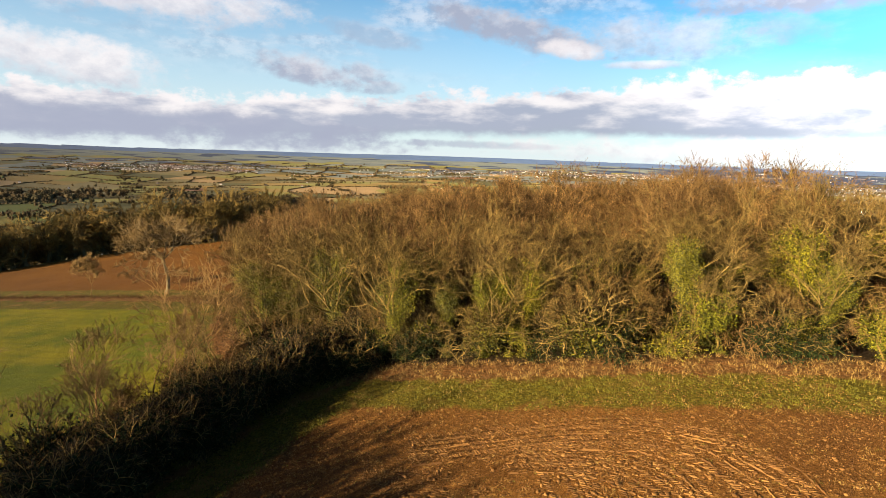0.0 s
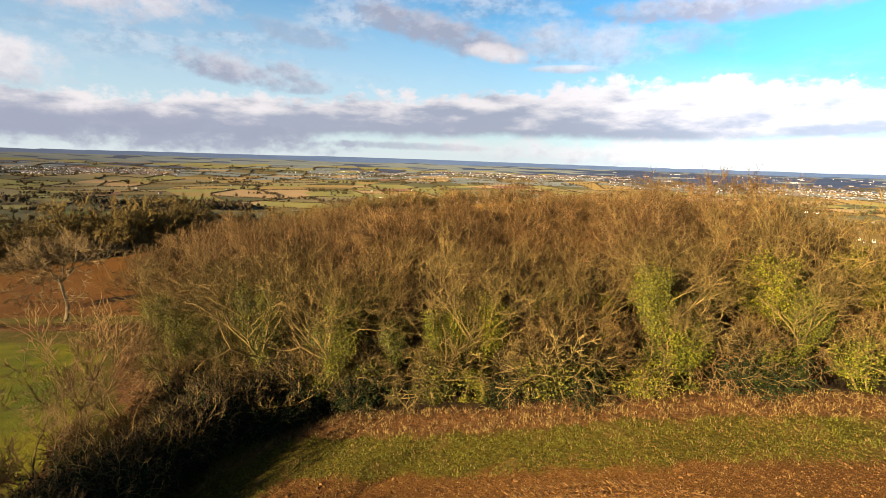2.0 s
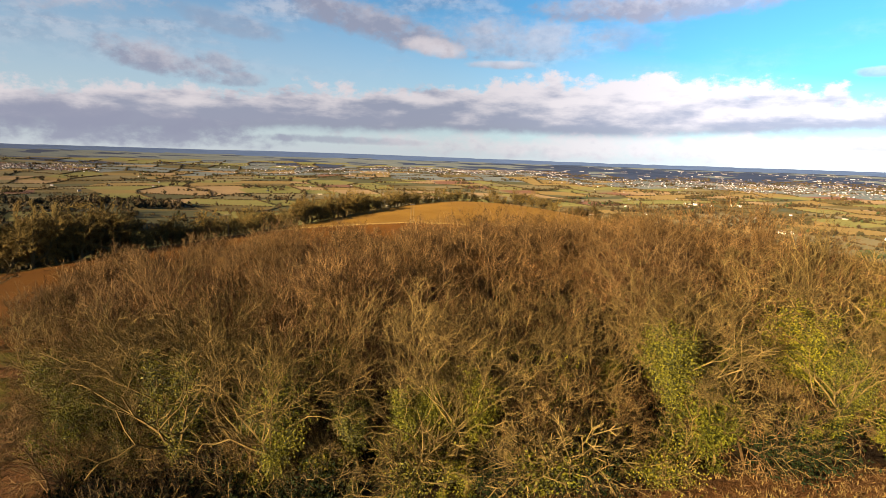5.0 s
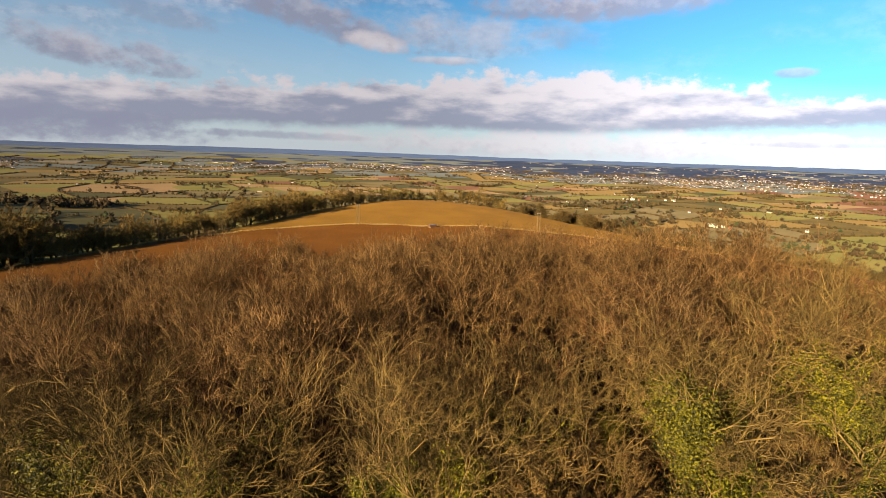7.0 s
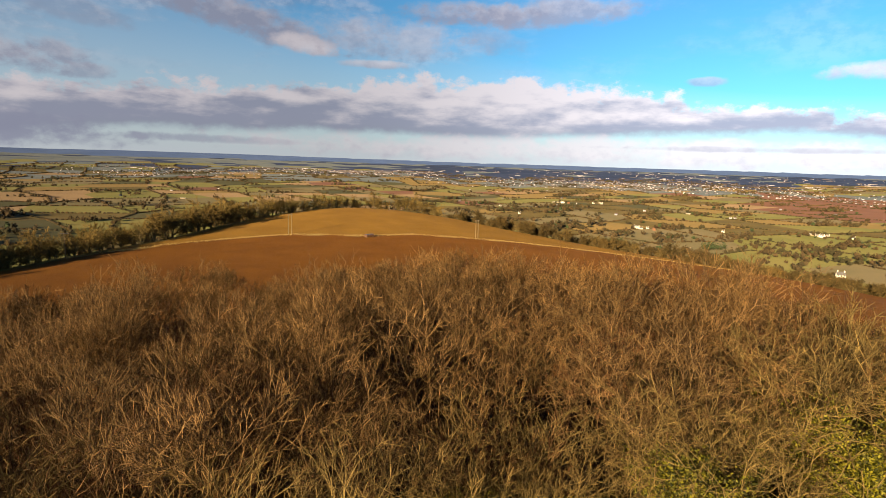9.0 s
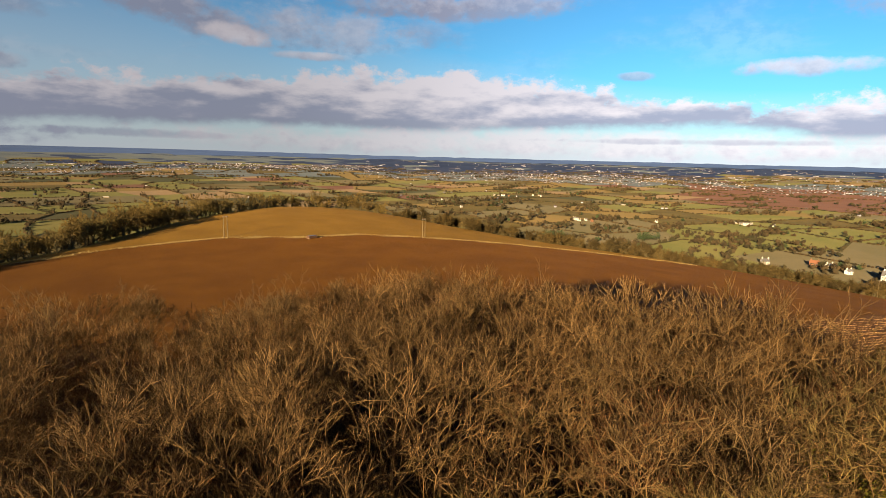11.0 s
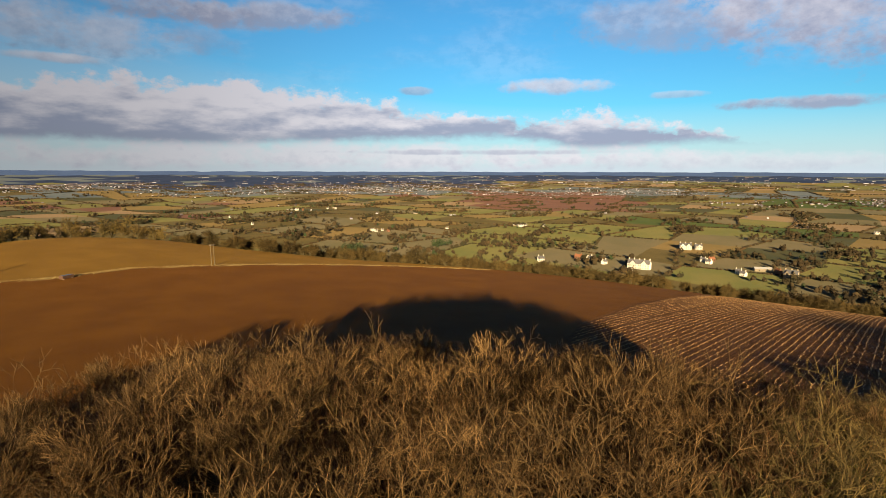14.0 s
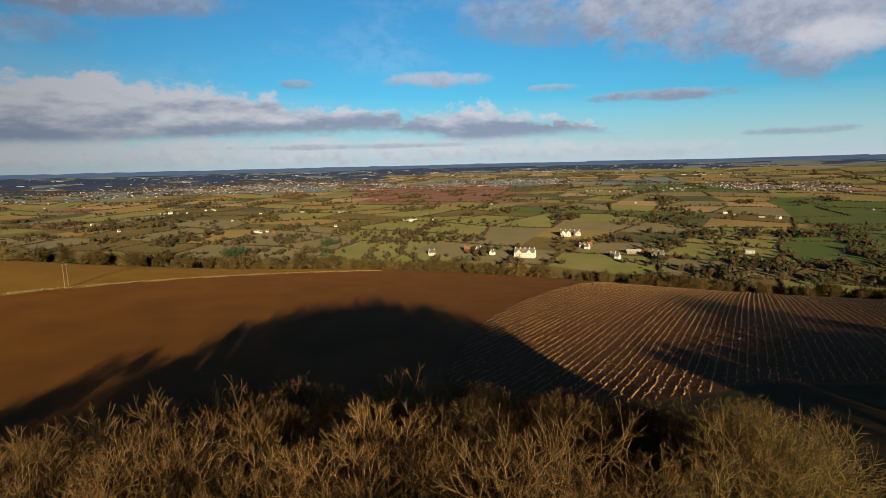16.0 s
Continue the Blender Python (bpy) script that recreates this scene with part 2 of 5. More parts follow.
def hill_land():
    """The hill: wood floor, headland, ploughland, pasture and stubble, parted by the distances kept with the sheet."""
    m, n, shader = surface("hill_land", 0.95, 0.12)
    where = n.add("NewGeometry").outputs["Position"]

    def dist(key):
        node = n.add("Attribute")
        node.attribute_name = key
        return node.outputs["Fac"]

    def rows(turn, gap):
        axis = (math.cos(radians(turn)), -math.sin(radians(turn)), 0)
        across = n.add("VectorMath", i0=where, i1=axis)
        across.operation = "DOT_PRODUCT"
        wobble = n.math("ADD", across.outputs["Value"], n.math("MULTIPLY", n.noise(where, 0.05, 2.0), gap * 0.7))
        return n.math("SINE", n.math("MULTIPLY", wobble, 2 * math.pi / gap))

    ragged = n.math("MULTIPLY", n.math("SUBTRACT", n.noise(where, 0.35, 6.0, 0.65), 0.5), 5.0)
    tight = n.math("MULTIPLY", n.math("SUBTRACT", n.noise(where, 0.8, 4.0, 0.6), 0.5), 2.0)
    broad = n.noise(where, 0.06, 5.0, 0.55)
    clod = n.noise(where, 2.2, 7.0, 0.75)
    grit = n.noise(where, 9.0, 6.0, 0.8)
    blade = n.noise(where, 4.0, 6.0, 0.8)
    # brown weedy stubble of the near field
    near = n.mix(n.ramp(broad, 0.35, 0.65), (0.0720, 0.0310, 0.0066), (0.1150, 0.0520, 0.0115))
    near = n.mix(n.ramp(clod, 0.5, 0.66), near, (0.2000, 0.1070, 0.0290))
    near = n.mix(n.ramp(grit, 0.5, 0.62), near, (0.026, 0.011, 0.004))
    # red ploughland beyond the wood
    red = n.mix(n.ramp(broad, 0.3, 0.7), (0.0660, 0.0255, 0.0018), (0.0850, 0.0350, 0.0030))
    red = n.mix(n.ramp(n.math("ADD", rows(25, 1.9), n.math("MULTIPLY", clod, 2.0)), 1.0, 2.2, 0.0, 0.1), red, (0.0756, 0.0350, 0.0115))
    # golden winter stubble on the far top
    gold = n.mix(n.ramp(broad, 0.3, 0.7), (0.0980, 0.0520, 0.0072), (0.1240, 0.0680, 0.0105))
    gold = n.mix(n.ramp(rows(70, 3.2), 0.2, 1.0, 0.0, 0.3), gold, (0.0954, 0.0600, 0.0132))
    # worked stubble with straw left in rows
    stub = n.mix(n.ramp(clod, 0.4, 0.65), (0.0440, 0.0175, 0.0045), (0.1300, 0.0580, 0.0160))
    # pasture
    green = n.mix(n.ramp(n.noise(where, 0.09, 6.0, 0.6), 0.35, 0.65), (0.060, 0.078, 0.0010), (0.135, 0.122, 0.0020))
    green = n.mix(n.ramp(n.math("ADD", rows(-62, 2.4), n.math("MULTIPLY", blade, 1.6)), 1.0, 2.2, 0.0, 0.25), green, (0.037, 0.043, 0.004))
    green = n.mix(n.ramp(blade, 0.48, 0.66, 0.0, 0.75), green, (0.034, 0.044, 0.002))
    headland = n.mix(n.ramp(blade, 0.38, 0.62), (0.022, 0.022, 0.002), (0.095, 0.075, 0.007))
    headland = n.mix(n.ramp(n.noise(where, 0.3, 5.0), 0.5, 0.7), headland, (0.105, 0.065, 0.016))
    verge = n.mix(n.ramp(clod, 0.35, 0.6), (0.0900, 0.0600, 0.0160), (0.2100, 0.1480, 0.0520))
    litter = n.mix(n.ramp(clod, 0.35, 0.65), (0.051, 0.023, 0.008), (0.132, 0.063, 0.020))
    # wood floor, its colour taken near black for the shade under the trees
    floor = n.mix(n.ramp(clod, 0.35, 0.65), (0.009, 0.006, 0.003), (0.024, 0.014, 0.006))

    def inside(key, edge, soft=0.35):
        return n.ramp(n.math("ADD", dist(key), edge), soft, -soft)

    colour = near
    d_edge = n.math("ADD", dist("d_edge"), ragged)
    strip = n.math("MULTIPLY", n.ramp(d_edge, 2.6, 3.6), n.ramp(d_edge, 9.4, 8.2))
    colour = n.mix(strip, colour, headland)
    colour = n.mix(n.ramp(d_edge, 4.0, 3.0), colour, litter)
    colour = n.mix(inside("d_green", tight), colour, green)
    # grass painted dark in place of the shadow the wood throws eastward
    shadow_grass = n.mix(n.ramp(blade, 0.35, 0.65), (0.014, 0.011, 0.003), (0.048, 0.034, 0.009))
    colour = n.mix(inside("d_east", ragged, 1.5), colour, shadow_grass)
    colour = n.mix(inside("d_red", tight), colour, red)
    colour = n.mix(inside("d_gold", tight), colour, gold)
    colour = n.mix(inside("d_stub", tight), colour, stub)
    d_track = n.math("ADD", dist("d_track"), tight)
    colour = n.mix(n.ramp(d_track, 3.0, 2.2), colour, verge)
    colour = n.mix(n.ramp(n.math("ADD", d_track, 0.2), 1.0, 0.6, 0.0, 0.7), colour, headland)
    d_bank = n.math("ADD", dist("d_bank"), ragged)
    colour = n.mix(n.ramp(d_bank, 10.0, 8.5), colour, headland)
    colour = n.mix(n.ramp(d_bank, 2.6, 1.6), colour, litter)
    # lays the shade-dark floor colour inside the wood
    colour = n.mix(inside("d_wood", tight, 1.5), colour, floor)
    colour = n.mix(n.ramp(n.math("ADD", dist("d_scarp"), ragged), -4.0, 3.0), colour, (0.095, 0.075, 0.022))
    m.node_tree.links.new(colour, shader.inputs["Base Color"])
    calm = n.math("MAXIMUM", inside("d_red", 0.0, 2.0), inside("d_gold", 0.0, 2.0))
    strength = n.ramp(calm, 0.0, 1.0, 1.0, 0.4)
    height = n.math("ADD", clod, n.math("MULTIPLY", grit, 0.35))
    bump = n.add("Bump", Strength=strength, Distance=0.5, Height=height)
    m.node_tree.links.new(bump.outputs[0], shader.inputs["Normal"])
    return m


hill_land()
FIELDS = [
    land("pasture_bright", ((0.0686, 0.0718, 0.0215), (0.0927, 0.0835, 0.0274), (0.0484, 0.0483, 0.0159)), 0.012, 0.2, 0.5),
    land("pasture_dull", ((0.0669, 0.0591, 0.0302), (0.0837, 0.0690, 0.0371), (0.0471, 0.0420, 0.0233)), 0.012, 0.2, 0.5),
    land("pasture_olive", ((0.0927, 0.0678, 0.0242), (0.1126, 0.0774, 0.0278), (0.0644, 0.0483, 0.0175)), 0.012, 0.2, 0.5),
    land("meadow_dark", ((0.0286, 0.0303, 0.0136), (0.0372, 0.0358, 0.0161), (0.0216, 0.0219, 0.0109)), 0.012, 0.2, 0.5),
    land("pale_stubble", ((0.1198, 0.0831, 0.0454), (0.1426, 0.0997, 0.0557), (0.0941, 0.0639, 0.0349)), 0.012, 0.2, 0.5, streak=(40, 6.0, (0.1028, 0.0719, 0.0385), 0.4)),
    land("red_plough", ((0.0730, 0.0360, 0.0247), (0.0883, 0.0456, 0.0310), (0.0548, 0.0278, 0.0186)), 0.012, 0.2, 0.5, streak=(70, 5.0, (0.0579, 0.0293, 0.0186), 0.4)),
    land("rough_scrub", ((0.0450, 0.0360, 0.0120), (0.0620, 0.0470, 0.0160), (0.0280, 0.0230, 0.0080)), 0.02, 0.3, 0.3),
    # distant tones with the blue of the haze put into their colour
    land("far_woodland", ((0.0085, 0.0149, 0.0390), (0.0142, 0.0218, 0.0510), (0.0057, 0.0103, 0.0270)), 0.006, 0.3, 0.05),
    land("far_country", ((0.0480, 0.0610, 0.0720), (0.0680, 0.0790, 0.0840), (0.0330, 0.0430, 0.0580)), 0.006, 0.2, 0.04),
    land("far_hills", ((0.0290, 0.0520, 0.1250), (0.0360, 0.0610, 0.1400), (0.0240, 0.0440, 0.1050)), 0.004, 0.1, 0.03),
    land("winter_wheat", ((0.0300, 0.0420, 0.0100), (0.0390, 0.0500, 0.0125), (0.0210, 0.0300, 0.0080)), 0.012, 0.2, 0.5),
]
plain("ash_bark", (0.0170, 0.0088, 0.0025), (0.2150, 0.1330, 0.0500), 0.8, 0.9, 0.5, 14, vary=0.25, stain=(0.0700, 0.0480, 0.0110))
plain("belt_bark", (0.0480, 0.0380, 0.0160), (0.0900, 0.0700, 0.0300), 1.6, 0.9)
plain("pale_bark", (0.1242, 0.0941, 0.0520), (0.1862, 0.1468, 0.0872), 1.8, 0.85, 0.4, 14, vary=0.2)
plain("mossy_bark", (0.0160, 0.0105, 0.0027), (0.1900, 0.1330, 0.0420), 0.9, 0.95, 0.6, 14, vary=0.2)
isle("ash_twig", (0.0105, 0.0052, 0.0011), (0.1050, 0.0560, 0.0140), vary=0.3, skew=1.8)
isle("red_twig", (0.0130, 0.0045, 0.0012), (0.0950, 0.0370, 0.0095), vary=0.25, skew=1.8)
isle("olive_twig", (0.0100, 0.0068, 0.0012), (0.0950, 0.0660, 0.0140), vary=0.25, skew=1.8)
isle("pale_twig", (0.0900, 0.0580, 0.0220), (0.2300, 0.1560, 0.0640), vary=0.2)
isle("ivy_leaf", (0.0095, 0.0130, 0.0012), (0.1350, 0.1290, 0.0070), 0.6, 0.2, vary=0.35, skew=1.5)
# twig tone with the shade of wood and hedge put into its colour
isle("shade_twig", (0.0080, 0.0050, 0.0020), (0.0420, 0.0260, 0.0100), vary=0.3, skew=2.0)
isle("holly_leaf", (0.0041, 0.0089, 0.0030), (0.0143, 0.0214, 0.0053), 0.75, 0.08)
isle("bramble", (0.0459, 0.0213, 0.0068), (0.1020, 0.0561, 0.0187))
isle("dry_grass", (0.0816, 0.0485, 0.0119), (0.1836, 0.1249, 0.0408))
isle("verge_grass", (0.1600, 0.1050, 0.0350), (0.3000, 0.2200, 0.0900))
isle("green_grass", (0.030, 0.034, 0.003), (0.095, 0.088, 0.006))
isle("clod_soil", (0.0560, 0.0250, 0.0068), (0.1750, 0.0930, 0.0300), skew=1.4)
isle("straw", (0.1500, 0.0780, 0.0260), (0.4000, 0.2350, 0.0900))
isle("hedge_twig", (0.0200, 0.0150, 0.0070), (0.0700, 0.0480, 0.0210), c=(0.0280, 0.0260, 0.0110), vary=0.2, skew=1.3)
isle("belt_twig", (0.0400, 0.0300, 0.0085), (0.1750, 0.1210, 0.0320), vary=0.35)
isle("scarp_twig", (0.0260, 0.0200, 0.0060), (0.0860, 0.0580, 0.0170), vary=0.4)
isle("conifer", (0.02, 0.03, 0.012), (0.04, 0.055, 0.02))
plain("pole_wood", (0.108, 0.084, 0.045), (0.156, 0.120, 0.066), 2.0, 0.85, 0.2, vary=0.1)
plain("steel", (0.25, 0.25, 0.25), (0.35, 0.34, 0.33), 4.0, 0.5, metal=0.7)
plain("porcelain", (0.25, 0.12, 0.06), (0.3, 0.15, 0.08), 6.0, 0.3, spec=0.5)
plain("limewash", (0.5600, 0.5200, 0.4300), (0.6600, 0.6100, 0.5200), 0.6, 0.9, 0.1, vary=0.12, stain=(0.4600, 0.4100, 0.3300))
plain("stone_wall", (0.252, 0.204, 0.132), (0.324, 0.270, 0.186), 0.8, 0.95, 0.3, vary=0.12)
plain("brick_wall", (0.162, 0.078, 0.042), (0.216, 0.114, 0.060), 0.8, 0.95, 0.2, vary=0.12)
plain("slate_roof", (0.07, 0.07, 0.075), (0.13, 0.125, 0.125), 1.0, 0.7, 0.2, vary=0.2)
plain("tile_roof", (0.144, 0.060, 0.030), (0.198, 0.090, 0.048), 1.0, 0.9, 0.2, vary=0.2)
plain("sheet_roof", (0.2160, 0.2160, 0.2074), (0.2851, 0.2851, 0.2765), 0.6, 0.6, 0.1, vary=0.2)
plain("window_glass", (0.02, 0.024, 0.03), (0.03, 0.034, 0.04), 2.0, 0.1, spec=0.6)
plain("dark_water", (0.02, 0.025, 0.03), (0.03, 0.035, 0.04), 0.2, 0.1, spec=0.6)
plain("rusty_iron", (0.06, 0.035, 0.025), (0.12, 0.06, 0.03), 3.0, 0.8, 0.2)
plain("white_paint", (0.3197, 0.3154, 0.3024), (0.3542, 0.3499, 0.3370), 1.0, 0.5, 0.0, vary=0.08)
isle("town_wall", (0.0562, 0.0558, 0.0666), (0.4800, 0.4700, 0.5100), skew=2.3)
isle("town_roof", (0.0360, 0.0297, 0.0353), (0.1080, 0.0792, 0.0806))
HILL = (-16.21, -1.64, -3.65, -14.31, 3.79, 3.22, 1.93, 1.53, -1.10, -2.92, 11.62, 11.11)

# ---- the lie of the land ----
O = (18.0, 57.0)
CREST = [(-180, 330), (-120, 300), (-60, 215), (-40, 215), (-25, 200), (-10, 223), (2, 257), (10, 308), (22, 384), (29, 367),
         (37, 340), (47, 334), (56, 350), (69, 374), (80, 385), (100, 384), (120, 370), (180, 330)]
FALL = 190.0


def rim(az):
    return np.interp(np.degrees(az), [a for a, _ in CREST], [r for _, r in CREST])


def plain_height(r, x, y):
    z = -105 + 127 * np.clip((r - 600) / 4300, 0, None) ** 1.4
    roll = 6 * np.sin(x / 310 + 1.3) * np.cos(y / 270) + 3 * np.sin(x / 140 - y / 190)
    ridge = 16 * np.exp(-(((r - 4750) / 260) ** 2)) * np.clip(1.2 - np.abs(np.degrees(np.arctan2(x, y)) - 5) / 24, 0, 1)
    west = 22 * np.exp(-(((np.degrees(np.arctan2(x - O[0], y - O[1])) + 22) / 14) ** 2 + ((r - 1000) / 330) ** 2))
    return z + roll * np.clip(r / 1500, 0.3, 1) * np.clip((4700 - r) / 1500, 0, 1) + ridge + west


def height(x, y):
    """The ground's height: the hill, its scarp and the plain round it."""
    x, y = np.asarray(x, float), np.asarray(y, float)
    r, az = np.hypot(x - O[0], y - O[1]), np.arctan2(x - O[0], y - O[1])
    edge = rim(az)
    k = np.minimum(1, (edge + 60) / np.maximum(r, 1))
    hx, hy = O[0] + (x - O[0]) * k, O[1] + (y - O[1]) * k
    u, v = (hx - 60) / 200, (hy - 150) / 200
    hill = (HILL[0] + HILL[1] * u + HILL[2] * v + HILL[3] * u * u + HILL[4] * u * v + HILL[5] * v * v + HILL[6] * u**3
            + HILL[7] * u * u * v + HILL[8] * u * v * v + HILL[9] * v**3
            + HILL[10] * np.exp(-((hx - 52) ** 2 + (hy - 65) ** 2) / 3600) + HILL[11] * np.exp(-((hx - 160) ** 2 + (hy - 400) ** 2) / 12100))
    s = np.clip((r - edge) / FALL, 0, 1)
    s = s * s * (3 - 2 * s)
    return hill * (1 - s) + plain_height(r, x, y) * s


def ground(x, y):
    return float(height(x, y))


def line_distance(points, x, y):
    best = np.full(np.shape(x), 1e9)
    for (ax, ay), (bx, by) in zip(points, points[1:]):
        dx, dy = bx - ax, by - ay
        t = np.clip(((x - ax) * dx + (y - ay) * dy) / (dx * dx + dy * dy), 0, 1)
        best = np.minimum(best, np.hypot(x - ax - t * dx, y - ay - t * dy))
    return best


def inside_of(points, x, y):
    """Distance to a closed outline, negative within it."""
    within = np.zeros(np.shape(x), bool)
    ring = points + points[:1]
    for (ax, ay), (bx, by) in zip(ring, ring[1:]):
        cross = (ay > y) != (by > y)
        within ^= cross & (x < (bx - ax) * (y - ay) / ((by - ay) if by != ay else 1e-9) + ax)
    return np.where(within, -1, 1) * line_distance(ring, x, y)


WOOD = [(-21, 110), (-18, 96), (-13, 82), (-7, 70), (8, 60), (20, 55), (33, 52), (48, 48.5), (66, 45), (84, 43), (92, 52), (88, 66), (80, 81),
        (70, 94), (57, 105), (40, 113), (22, 121), (0, 125), (-15, 122)]
HEDGEROW = [(-30, 14), (-20, 38), (-15, 50), (-13, 64), (-4, 68)]
GROVE = [(100, 26), (112, 15), (140, -10), (165, -30), (178, -22), (150, 6), (130, 18), (114, 27)]
HEDGE_FOOT = [(-14.0, 36.0), (-10.0, 45.0), (-6.8, 52.5), (-3.0, 59.0), (2.5, 63.5)]
SHADED = [(12.0, 59.5), (4.5, 58.5), (-0.5, 55.0), (-4.5, 50.0), (-7.5, 45.0), (-9.5, 41.0)]
PASTURE = [(-30, 14), (-20, 38), (-16, 50), (-16, 66), (-19, 78), (-23, 92), (-28, 112), (-38, 122), (-53, 130), (-81, 140), (-140, 165), (-330, 200), (-330, -60), (-60, -60)]
# outline of the ground painted dark as the wood's eastern shadow
EAST_SHADE = [(80, 38), (150, 10), (140, 40), (112, 62), (110, 92), (96, 88), (92, 66)]
BANK = [(-24, 118), (-36, 127), (-53, 133), (-81, 143), (-140, 168), (-240, 200)]
TRACK = [(-120, 262), (-40, 285), (8, 297), (28, 303), (64, 305), (80, 304), (114, 290), (138, 291), (171, 281), (224, 267), (276, 250), (330, 225)]
RED = [(-30, 108), (-38, 128), (-53, 137), (-81, 147), (-140, 172), (-400, 250), (-400, 420), (-120, 262), (-40, 285), (8, 297), (28, 303), (64, 305),
       (80, 304), (114, 290), (138, 291), (171, 281), (224, 267), (276, 250), (330, 225), (620, 330), (620, 100), (420, 101), (340, 109), (245, 113),
       (174, 112), (128, 102), (95, 88), (70, 98), (40, 116), (0, 128)]
GOLD = [(-120, 262), (-40, 285), (8, 297), (28, 303), (64, 305), (80, 304), (114, 290), (138, 291), (171, 281), (224, 267), (276, 250), (330, 225),
        (520, 420), (300, 620), (-50, 560)]
STUBBLE = [(110, 92), (128, 101), (174, 111), (245, 112), (340, 108), (420, 100), (620, 95), (620, -120), (330, -160), (150, 18), (140, 40), (112, 62)]


def sheet_lines(fine_from, fine_to, out_from, out_to, fine, coarse):
    inner = np.arange(fine_from, fine_to + 0.01, fine)
    left, right, step = [fine_from], [fine_to], fine
    while left[-1] > out_from or right[-1] < out_to:
        step = min(step * 1.12, coarse)
        if left[-1] > out_from:
            left.append(left[-1] - step)
        if right[-1] < out_to:
            right.append(right[-1] + step)
    return np.array(left[:0:-1] + list(inner) + right[1:])


# fields told apart from the hill: bearing from and to, distance from and to, crop
PATCHES = [(59, 73, 1620, 2520, 5), (62, 70, 880, 1180, 0), (50, 60, 900, 1120, 1), (86, 97, 1150, 1300, 3), (93, 100, 1180, 1290, 2), (85, 96, 1850, 2300, 10), (97, 112, 1230, 1700, 10),
           (100, 112, 780, 1180, 10), (88, 93, 1420, 1580, 4), (76, 92, 1300, 1430, 10), (-38, -31, 900, 1120, 10), (-29, -22, 880, 1010, 10), (-24, -10, 1020, 1300, 3), (-12, 0, 1500, 1750, 4)]


def make_ground():
    xs, ys = sheet_lines(-35, 95, -620, 640, 1.2, 7), sheet_lines(15, 130, -560, 680, 1.2, 7)
    gx, gy = np.meshgrid(xs, ys)
    gz = height(gx, gy)
    r, az = np.hypot(gx - O[0], gy - O[1]), np.arctan2(gx - O[0], gy - O[1])
    keep = r < rim(az) + FALL + 30
    nx, ny = len(xs), len(ys)
    verts = np.stack([gx.ravel(), gy.ravel(), gz.ravel()], 1)
    idx = np.arange(nx * ny).reshape(ny, nx)
    ok = keep[:-1, :-1] & keep[1:, 1:] & keep[1:, :-1] & keep[:-1, 1:]
    quads = np.stack([idx[:-1, :-1], idx[:-1, 1:], idx[1:, 1:], idx[1:, :-1]], -1)[ok]
    slots = np.zeros(len(quads), int)
    # the plain: fields of uneven shape, each a patch of its own crop
    rng = np.random.RandomState(4)
    cell, count, cut = 118.0, 82, 3
    base = (np.arange(count + 1) - count / 2) * cell
    px, py = np.meshgrid(base, base)
    px, py = px + rng.uniform(-38, 38, px.shape), py + rng.uniform(-38, 38, py.shape)
    px, py = px + 60 * np.sin(py / 420), py + 60 * np.sin(px / 380)
    t = np.linspace(0, 1, cut + 1)
    crops, extra, extra_faces, kinds = rng.rand(count, count), [], [], []
    edges = []
    start = len(verts)
    for j in range(count):
        for i in range(count):
            cx, cy = px[j:j + 2, i:i + 2].mean(), py[j:j + 2, i:i + 2].mean()
            far = math.hypot(cx - O[0], cy - O[1])
            if far > 4870 or far < 250:
                continue
            a, b, c, d = [np.array((px[q], py[q])) for q in ((j, i), (j, i + 1), (j + 1, i + 1), (j + 1, i))]
            bearing = math.degrees(math.atan2(cx - O[0], cy - O[1]))
            if -48 < bearing < 122 and far < 3300:
                edges.append((a, b, far)), edges.append((a, d, far))
            k = crops[j, i]
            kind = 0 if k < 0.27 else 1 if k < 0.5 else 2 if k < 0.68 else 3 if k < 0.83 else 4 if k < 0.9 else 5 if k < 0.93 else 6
            # dark meadow in the western dip also paints in the shade lying there
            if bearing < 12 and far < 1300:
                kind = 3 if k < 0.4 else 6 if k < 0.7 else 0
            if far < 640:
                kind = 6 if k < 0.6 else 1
            # far cells take the tones that carry haze in their colour
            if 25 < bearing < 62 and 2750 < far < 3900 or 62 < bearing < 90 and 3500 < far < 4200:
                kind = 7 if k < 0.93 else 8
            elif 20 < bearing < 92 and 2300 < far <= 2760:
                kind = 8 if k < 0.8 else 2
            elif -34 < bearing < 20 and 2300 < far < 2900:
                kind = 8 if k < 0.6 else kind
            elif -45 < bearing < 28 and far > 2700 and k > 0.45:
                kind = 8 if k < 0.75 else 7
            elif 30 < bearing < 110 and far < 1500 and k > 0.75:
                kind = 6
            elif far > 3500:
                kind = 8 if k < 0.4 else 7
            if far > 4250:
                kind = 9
            if 60 < bearing < 76 and 1650 < far < 2150:
                kind = 5
            if 52 < bearing < 60 and 900 < far < 1100 or 92 < bearing < 99 and 880 < far < 1050:
                kind = 0
            for a0, a1, r0, r1, crop in PATCHES:
                if a0 < bearing < a1 and r0 < far < r1:
                    kind = crop
            at = start + len(extra)
            for v in t:
                for u in t:
                    p = a * (1 - u) * (1 - v) + b * u * (1 - v) + c * u * v + d * (1 - u) * v
                    extra.append((p[0], p[1]))
            for v in range(cut):
                for u in range(cut):
                    q = at + v * (cut + 1) + u
                    extra_faces.append((q, q + 1, q + cut + 2, q + cut + 1))
                    kinds.append(kind + 1)
    extra = np.array(extra)
